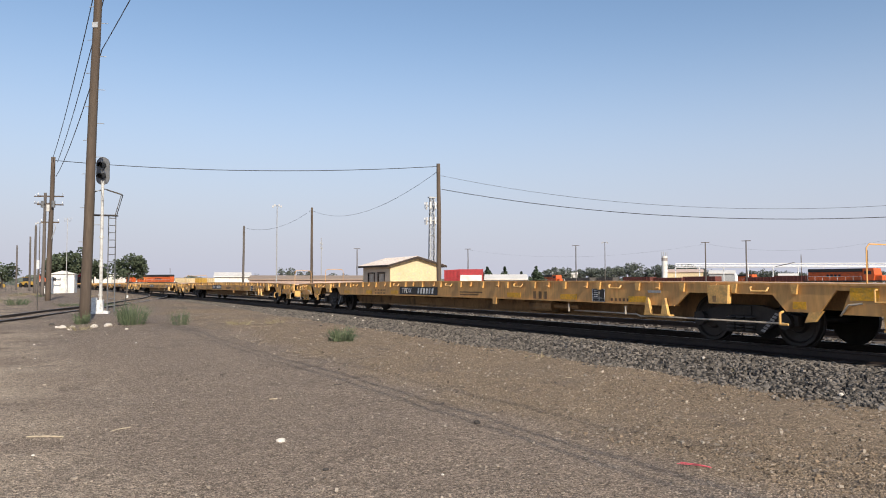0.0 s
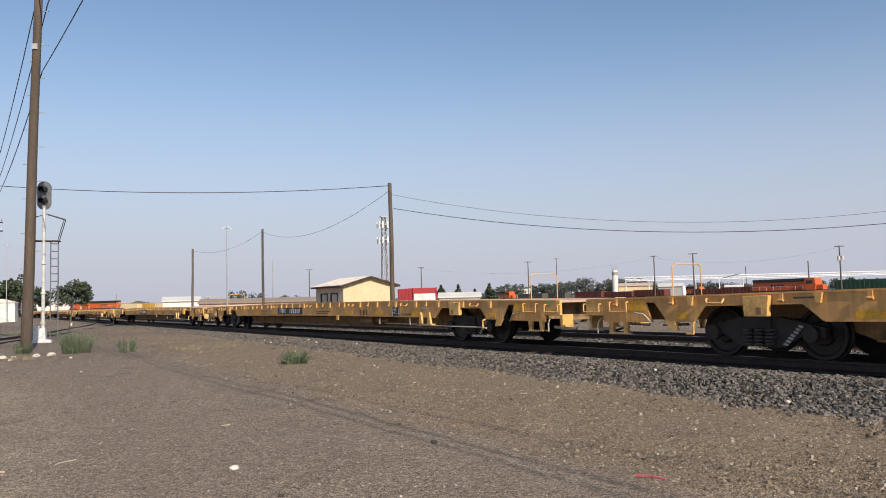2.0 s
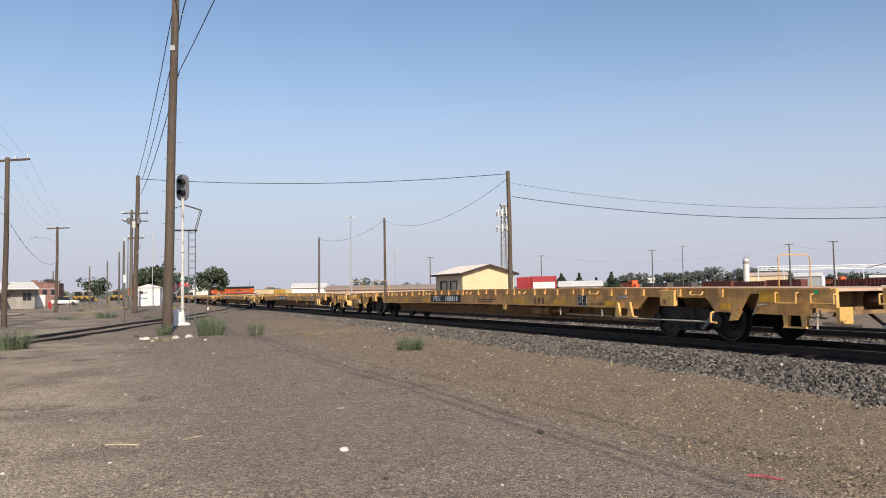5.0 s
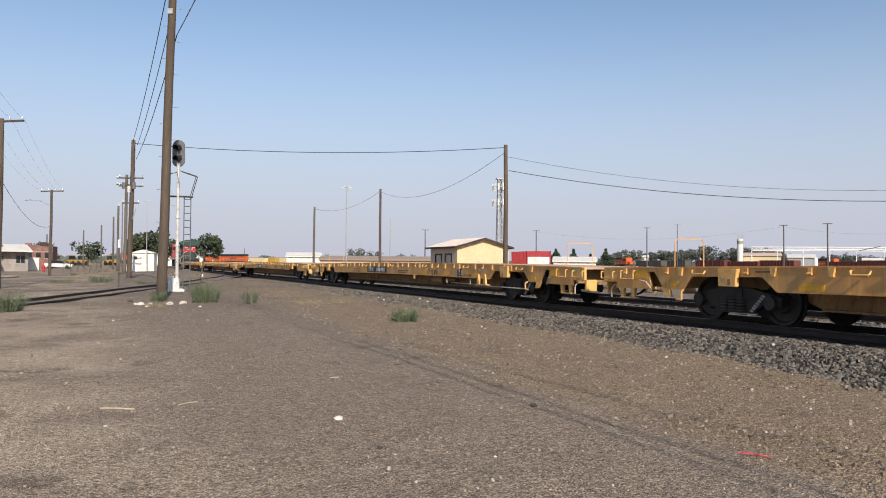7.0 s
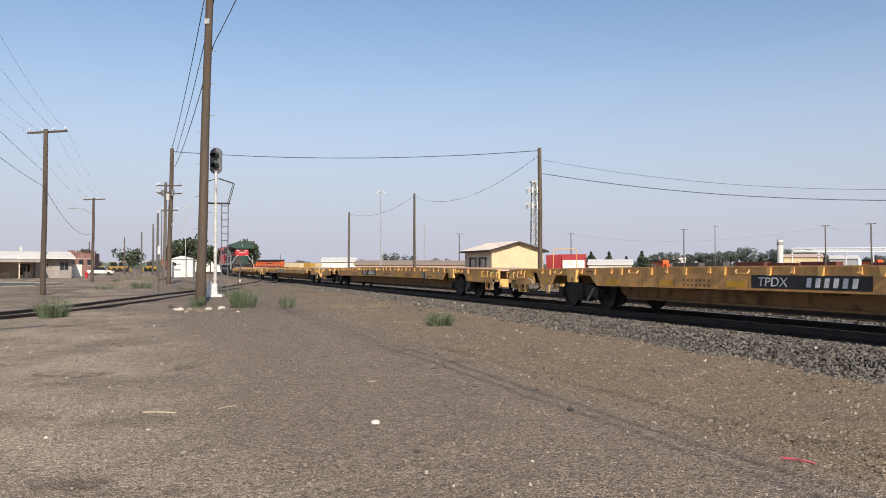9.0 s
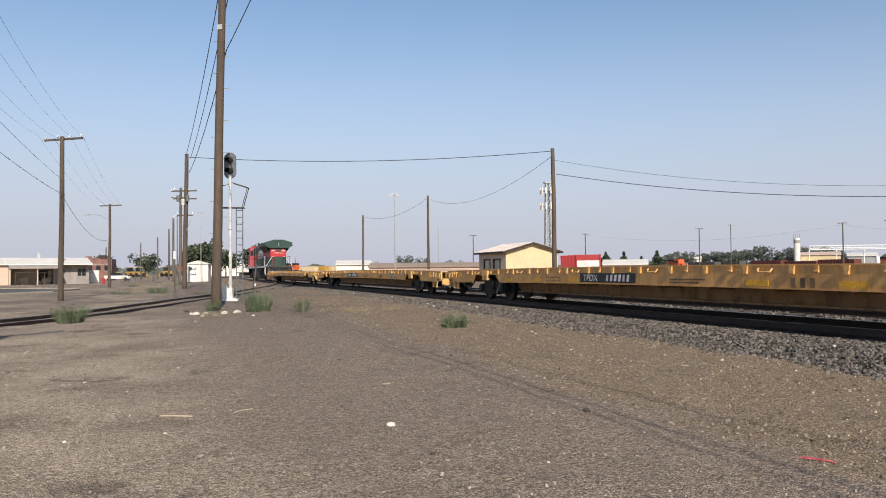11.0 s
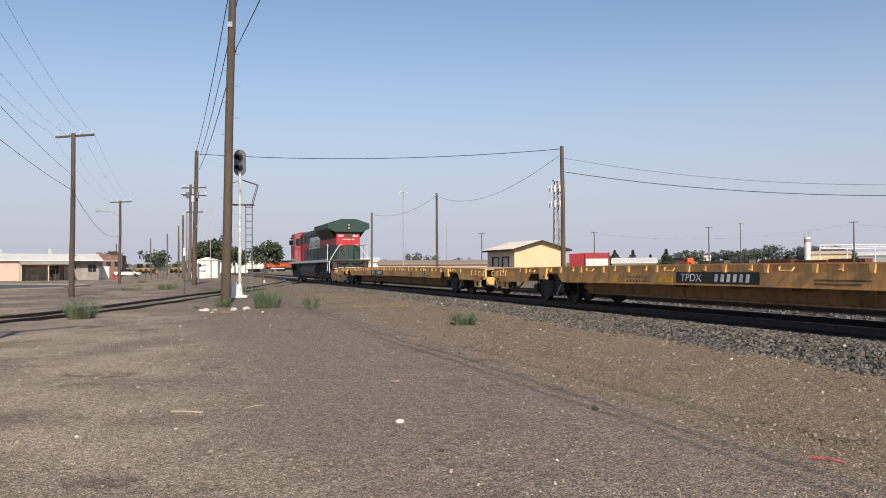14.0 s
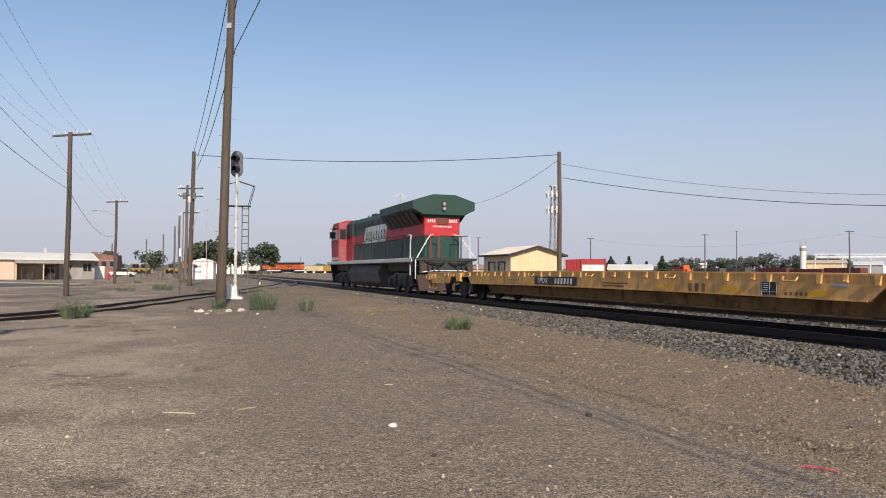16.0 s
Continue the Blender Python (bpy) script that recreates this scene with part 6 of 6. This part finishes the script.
# ---- trees and weeds ----
def tree(b, dist, height, spread, label, leaf=LEAF, n=1500, conifer=False, seed=0):
    rng = random.Random(seed)
    c = far(b, dist)
    t = thing("tree", label, "tree", heading((c.x, c.y, land_xy(c) - 0.2), 0), "trees on the skyline")
    bm = B()
    rod(bm, (0, 0, 0), (0, 0, height * 0.55), height * 0.03, height * 0.015, seg=8)
    if not conifer:
        for i in range(7):
            a = rng.uniform(0, 6.28)
            z = height * rng.uniform(0.25, 0.45)
            rod(bm, (0, 0, z), (math.cos(a) * spread * 0.6, math.sin(a) * spread * 0.6, z + height * rng.uniform(0.15, 0.35)), height * 0.012, height * 0.005, seg=6)
    part("trunk", bm, BARK, t)
    clumps = []
    if conifer:
        for i in range(30):
            u = rng.random() ** 1.2
            clumps.append((rng.gauss(0, 0.3) * spread * (1 - u), rng.gauss(0, 0.3) * spread * (1 - u), height * (0.08 + 0.86 * u), max(0.35, spread * 0.75 * (1 - u))))
    else:
        for i in range(26):
            a, r = rng.uniform(0, 6.28), spread * math.sqrt(rng.random()) * 0.85
            z = height * (0.62 + 0.30 * rng.uniform(-1, 1) * math.sqrt(max(0, 1 - (r / spread) ** 2)))
            clumps.append((r * math.cos(a), r * math.sin(a), z, spread * rng.uniform(0.22, 0.38)))
    verts, faces = [], []
    size = max(0.16, height * 0.045)
    for i in range(n):
        x, y, z, r = clumps[rng.randrange(len(clumps))]
        v = Vector((rng.gauss(0, 1), rng.gauss(0, 1), rng.gauss(0, 1))).normalized() * r * rng.uniform(0.55, 1.05)
        p = Vector((x, y, z)) + v
        if p.z < height * 0.07:
            continue
        u = Vector((rng.gauss(0, 1), rng.gauss(0, 1), rng.gauss(0, 0.6))).normalized()
        w = u.cross(Vector((rng.gauss(0, 1), rng.gauss(0, 1), rng.gauss(0, 1)))).normalized()
        q = size * rng.uniform(0.6, 1.3)
        k = len(verts)
        verts += [tuple(p - u * q), tuple(p + w * q * 0.6), tuple(p + u * q), tuple(p - w * q * 0.6 + Vector((0, 0, q * 0.2)))]
        faces.append((k, k + 1, k + 2, k + 3))
    ob = new("crown", from_arrays("crown", verts, faces, leaf))
    ob.parent = t
    return t


tree(-24.3, 200, 9.6, 5.4, "broad dark green tree behind the tracks", n=2600, seed=1)
tree(-22.9, 210, 7.0, 3.6, "rounded green tree behind the tracks", n=1800, seed=2)
tree(-20.75, 190, 7.7, 4.0, "dense round dark green tree", n=2400, seed=3)
tree(-28.3, 230, 7.5, 4.2, "sparse green tree beyond the fence", n=1200, seed=4)
tree(-31.2, 200, 6.0, 3.4, "sparse green tree beyond the fence", n=1000, seed=5)
k = 10
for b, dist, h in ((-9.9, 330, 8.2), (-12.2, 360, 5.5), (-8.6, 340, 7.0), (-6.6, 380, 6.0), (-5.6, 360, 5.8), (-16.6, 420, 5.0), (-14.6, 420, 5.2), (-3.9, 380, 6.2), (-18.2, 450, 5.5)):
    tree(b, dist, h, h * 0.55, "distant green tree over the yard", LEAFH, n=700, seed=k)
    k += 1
for b, h in ((4.87, 9.0), (6.17, 8.6), (8.5, 8.8), (7.4, 6.4)):
    tree(b, 330, h * 0.97, h * 0.5, "distant dark pointed conifer", LEAFD, 2400, True, k)
    k += 1
rt = random.Random(77)
b = 8.9
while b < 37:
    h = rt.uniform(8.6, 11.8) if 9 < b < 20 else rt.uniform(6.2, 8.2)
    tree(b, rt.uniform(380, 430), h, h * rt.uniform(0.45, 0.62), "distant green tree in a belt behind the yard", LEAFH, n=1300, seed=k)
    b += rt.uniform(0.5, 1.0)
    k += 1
# the low far belt along the horizon, its leaf colour paled for haze
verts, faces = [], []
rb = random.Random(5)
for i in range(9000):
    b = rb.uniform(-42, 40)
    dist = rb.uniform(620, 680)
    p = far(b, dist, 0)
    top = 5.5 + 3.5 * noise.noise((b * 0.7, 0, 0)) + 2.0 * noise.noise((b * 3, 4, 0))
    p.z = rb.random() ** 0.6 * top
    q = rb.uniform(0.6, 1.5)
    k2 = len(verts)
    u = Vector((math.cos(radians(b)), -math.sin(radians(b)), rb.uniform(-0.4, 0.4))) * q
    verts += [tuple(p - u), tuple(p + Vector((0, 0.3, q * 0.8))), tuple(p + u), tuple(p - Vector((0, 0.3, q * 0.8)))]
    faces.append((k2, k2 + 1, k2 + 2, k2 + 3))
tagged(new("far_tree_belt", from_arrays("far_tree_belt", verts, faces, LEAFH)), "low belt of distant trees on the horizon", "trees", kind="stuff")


def weed(x, y, h, w, n, material=WEED, label="wispy green roadside weed", seed=0):
    rng = random.Random(seed)
    verts, faces = [], []
    for i in range(n):
        a, r = rng.uniform(0, 6.28), w * math.sqrt(rng.random()) * 0.55
        bx, by = r * math.cos(a), r * math.sin(a)
        lean = Vector((math.cos(a), math.sin(a), 0)) * rng.uniform(0.05, 0.6) * w
        top = h * rng.uniform(0.45, 1.0) * (1 - 0.5 * r / w)
        u = Vector((-math.sin(a + 1), math.cos(a + 1), 0)) * rng.uniform(0.004, 0.010)
        p0, p1, p2 = Vector((bx, by, -0.03)), Vector((bx, by, 0)) + lean * 0.4 + Vector((0, 0, top * 0.6)), Vector((bx, by, 0)) + lean + Vector((0, 0, top))
        k = len(verts)
        verts += [tuple(v) for v in (p0 - u, p0 + u, p1 + u, p1 - u, p2)]
        faces += [(k, k + 1, k + 2, k + 3), (k + 3, k + 2, k + 4)]
        for j in range(3):
            q = p0.lerp(p2, rng.uniform(0.3, 1.0)) + Vector((rng.gauss(0, 0.02), rng.gauss(0, 0.02), 0))
            s1 = Vector((rng.gauss(0, 1), rng.gauss(0, 1), rng.gauss(0, 1))).normalized() * rng.uniform(0.02, 0.045)
            s2 = Vector((rng.gauss(0, 1), rng.gauss(0, 1), rng.gauss(0, 1))).normalized() * 0.014
            k = len(verts)
            verts += [tuple(v) for v in (q - s1, q + s2, q + s1, q - s2)]
            faces.append((k, k + 1, k + 2, k + 3))
    ob = new("weed", from_arrays("weed", verts, faces, material))
    ob.location = ground_at(x, y, 0.0)
    return tagged(ob, label, "weed", "roadside weeds")


weed(-2.0, 18.3, 0.52, 0.42, 190, seed=1)
weed(-9.9, 26.5, 1.0, 0.7, 170, label="tall clump of green weeds beside the signal", seed=2)
weed(-10.4, 27.2, 0.85, 0.5, 110, label="tall clump of green weeds beside the signal", seed=3)
weed(-8.1, 25.7, 0.7, 0.45, 70, label="thin half-dry weed in the dirt", seed=4)
weed(-14.0, 21.6, 0.78, 0.62, 210, label="low spreading green weed before the siding", seed=5)
weed(-12.0, 27.3, 0.5, 0.36, 110, label="green weed at the foot of a pole", seed=6)
weed(-5.9, 24.7, 0.3, 0.5, 60, DRY, "dry yellow grass tuft", seed=7)
weed(-4.9, 25.2, 0.3, 0.4, 40, DRY, "dry yellow grass tuft", seed=8)
weed(-10.7, 24.2, 0.2, 0.5, 30, DRY, "dry yellow grass tuft", seed=9)
weed(-26.0, 50.0, 0.6, 1.1, 200, label="low dusty green weed on the verge", seed=10)
weed(4.9, 12.0, 0.28, 0.3, 9, DRY, "dry grass stalks on the ballast", seed=11)
weed(2.15, 14.6, 0.25, 0.3, 8, DRY, "dry grass stalks on the gravel", seed=12)
for i in range(14):
    s, d = rnd(40, 110), rnd(-4, 6)
    p = at(s, d)
    weed(p.x, p.y, rnd(0.2, 0.4), rnd(0.5, 1.2), 90, WEED if i % 2 else DRY, "scattered dusty weed on the verge", seed=30 + i)


# ---- small things on the ground ----
def pebble_field():
    places = []
    for i in range(44000):
        s, d = 2.0 + 32 * random.random() ** 2.2, rnd(-9, 9.2)
        p = at(s, d, 0)
        r = min(0.045, 0.006 + 0.008 * random.expovariate(1.3))
        if d > 4.8:
            r *= 1.25
        elif random.random() < 0.45:
            continue
        places.append((p.x, p.y, land(s, d) + 0.012 + (0.07 * smooth((d - 5.0) / 0.8) * smooth((9.6 - d) / 1.2)), r))
    return places


def clod_field():
    """Lumps of brown earth in the rough strip beside the ballast."""
    rng = random.Random(61)
    out = []
    for i in range(26000):
        s, d = 3.0 + 26 * rng.random() ** 1.9, 4.9 + 4.2 * rng.random()
        if noise.noise((s * 0.6, d * 0.6, 2.0)) + rng.uniform(-0.35, 0.35) < -0.05:
            continue
        p = at(s, d, 0)
        out.append((p.x, p.y, 0.0, min(0.040, 0.008 + 0.008 * rng.expovariate(1.2))))
    return out


def snap(places):
    """Lay each stone on the ground mesh."""
    out = []
    dg = bpy.context.evaluated_depsgraph_get()
    dg.update()
    from_top = Vector((0, 0, -1))
    for x, y, z, r in places:
        hit, p, nrm, idx = GROUND_OB.ray_cast(Vector((x, y, 5)), from_top)
        out.append((x, y, (p.z if hit else z) + r * 0.15, r))
    return out


tagged(new("pebbles", stone_field("pebbles", snap(pebble_field()), PEBBLES)), "scattered pale and brown pebbles on the dirt", "pebbles", kind="stuff")


tagged(new("dirt_clods", stone_field("dirt_clods", snap(clod_field()), CLODS)), "crumbled brown earth clods on the rough strip", "dirt", kind="stuff")


def rock(x, y, r, material, label, seed, flat=0.6):
    rng = random.Random(seed)
    bm = B()
    bmesh.ops.create_icosphere(bm, subdivisions=2, radius=r)
    for v in bm.verts:
        v.co *= 1 + 0.35 * noise.noise(v.co / r * 0.9 + Vector((seed, 0, 0))) + rng.uniform(-0.05, 0.05)
        v.co.z *= flat
    z = snap([(x, y, 0, 0.0)])[0][2]
    ob = solo("rock", bm, material, label, "rock", pose(x, y, z + r * flat * 0.45, 0, 0, seed * 50), "loose rocks")
    return ob


rock(-1.46, 7.56, 0.048, PALE_STONE, "pale flat stone lying on the dirt", 1, 0.55)
rock(0.51, 8.48, 0.036, DARK_STONE, "small dark stone on the dirt", 2, 0.8)
for i, (x, y, r) in enumerate(((-11.75, 25.3, 0.16), (-11.95, 25.4, 0.11), (-11.5, 25.45, 0.12), (-10.85, 25.6, 0.17), (-10.95, 25.9, 0.12), (-10.55, 26.0, 0.18), (-10.3, 26.3, 0.1), (-11.2, 24.6, 0.09), (-12.9, 27.0, 0.13), (-9.2, 24.0, 0.07))):
    rock(x, y, r * 0.72, PALE_STONE if i < 3 else (PALE_STONE if i % 2 else DARK_STONE), "pale broken rock near the pole", 10 + i, 0.6)
rr = random.Random(9)
for i in range(46):
    s, d = 4.5 + 26 * rr.random() ** 1.3, rr.uniform(-7, 8.8)
    p = at(s, d)
    rock(p.x, p.y, rr.uniform(0.012, 0.03), PALE_STONE if i % 5 else DARK_STONE, "small pale stone on the dirt" if i % 5 else "small dark stone on the dirt", 40 + i, 0.6)
for i in range(12):
    s, d = 6 + 40 * rr.random(), rr.uniform(9.3, 10.2)
    p = at(s, d)
    r = rr.uniform(0.025, 0.045)
    ob = rock(p.x, p.y, r, PALE_STONE, "pale stone among grey ballast", 100 + i, 0.7)
    ob.location.z = bed_z(s, d) + 0.05


def lie(name, pts, r, material, label, category):
    bm = B()
    zs = [q[2] for q in snap([(x, y, 0, 0.0) for x, y in pts])]
    path_rod(bm, [(x, y, z + r) for (x, y), z in zip(pts, zs)], r, seg=6)
    return solo(name, bm, material, label, category)


lie("stick", [(-4.05, 7.87), (-3.88, 7.9), (-3.70, 7.9)], 0.009, STRAW, "short bleached wooden stick on the dirt", "stick")
lie("twig", [(-3.35, 8.2), (-3.3, 8.32), (-3.22, 8.4)], 0.006, STRAW, "thin bleached twig on the dirt", "twig")
lie("twig", [(-2.1, 10.2), (-2.0, 10.25)], 0.008, STRAW, "thin bleached twig on the dirt", "twig")
for i in range(16):
    s, d, a = rr.uniform(4, 18), rr.uniform(-4, 8.5), rr.uniform(0, 3.1)
    p = at(s, d)
    ln = rr.uniform(0.05, 0.16)
    lie("twig", [(p.x, p.y), (p.x + math.cos(a) * ln, p.y + math.sin(a) * ln)], 0.005, STRAW if i % 2 else DARK_STONE, "thin dry twig on the dirt", "twig")
bm = B()
zs = [q[2] for q in snap([(2.10, 6.62, 0, 0), (2.33, 6.44, 0, 0)])]
path_rod(bm, [(2.10, 6.62, zs[0] + 0.012), (2.2, 6.55, zs[0] + 0.018), (2.33, 6.44, zs[1] + 0.01), (2.24, 6.50, zs[1] + 0.022), (2.13, 6.63, zs[0] + 0.02)], 0.0042, seg=5)
bmesh.ops.remove_doubles(bm, verts=bm.verts, dist=0.004)
tape = solo("plastic_tape", bm, HOTPINK, "strip of bright pink plastic tape on the gravel", "tape")

# sleepers of the two main tracks and the siding, tie by tie
def lay_ties():
    for nm, line, a, c in (("main_track", main_line, 1.0, 92.0), ("second_track", second_line, 6.0, 60.0), ("siding_track", side_line, 16.0, 74.0)):
        owner = bpy.data.objects[nm]
        s = a
        while s < c:
            p, w = line(s), (line(s + 0.3) - line(s - 0.3)).normalized()
            ob = new("tie", TIE_MESH)
            ob.parent = owner
            ob.matrix_basis = Matrix.Translation(p - Vector((0, 0, 0.225 if nm == "siding_track" else 0.165))) @ pose(0, 0, 0, 0, 0, math.degrees(math.atan2(w.y, w.x)) - 90)
            s += 0.55


lay_ties()


# ---- what moves ----
V0, ACC, FIRST, PITCH = 10.696, 0.004, 19.35, 28.4


def gone(t):
    """Metres that the train has run towards the camera's side at t seconds."""
    return V0 * t + ACC * t * t / 2


def motions():
    stops = [0.5 * i for i in range(33)]
    for i, car in enumerate(CARS):
        start = FIRST + (i - 2) * PITCH
        walk(car, [(t, heading(at(start - gone(t), MID, RAIL), TRACK_TURN)) for t in stops])
    start = FIRST + 6 * PITCH + 14.2 + 11.4
    walk(LOCO, [(t, heading(at(start - gone(t), MID, RAIL), TRACK_TURN)) for t in stops])
    spin = [i / FPS for i in range(int(16 * FPS) + 1)]
    for train, radius in [(c, 0.42) for c in CARS] + [(LOCO, 0.53)]:
        for ob in train.children_recursive:
            if ob.name.startswith("wheelset"):
                x, y, z = ob.location
                walk(ob, [(t, pose(x, y, z, 0, -math.degrees(gone(t) / radius) % 360, 0)) for t in spin])


motions()
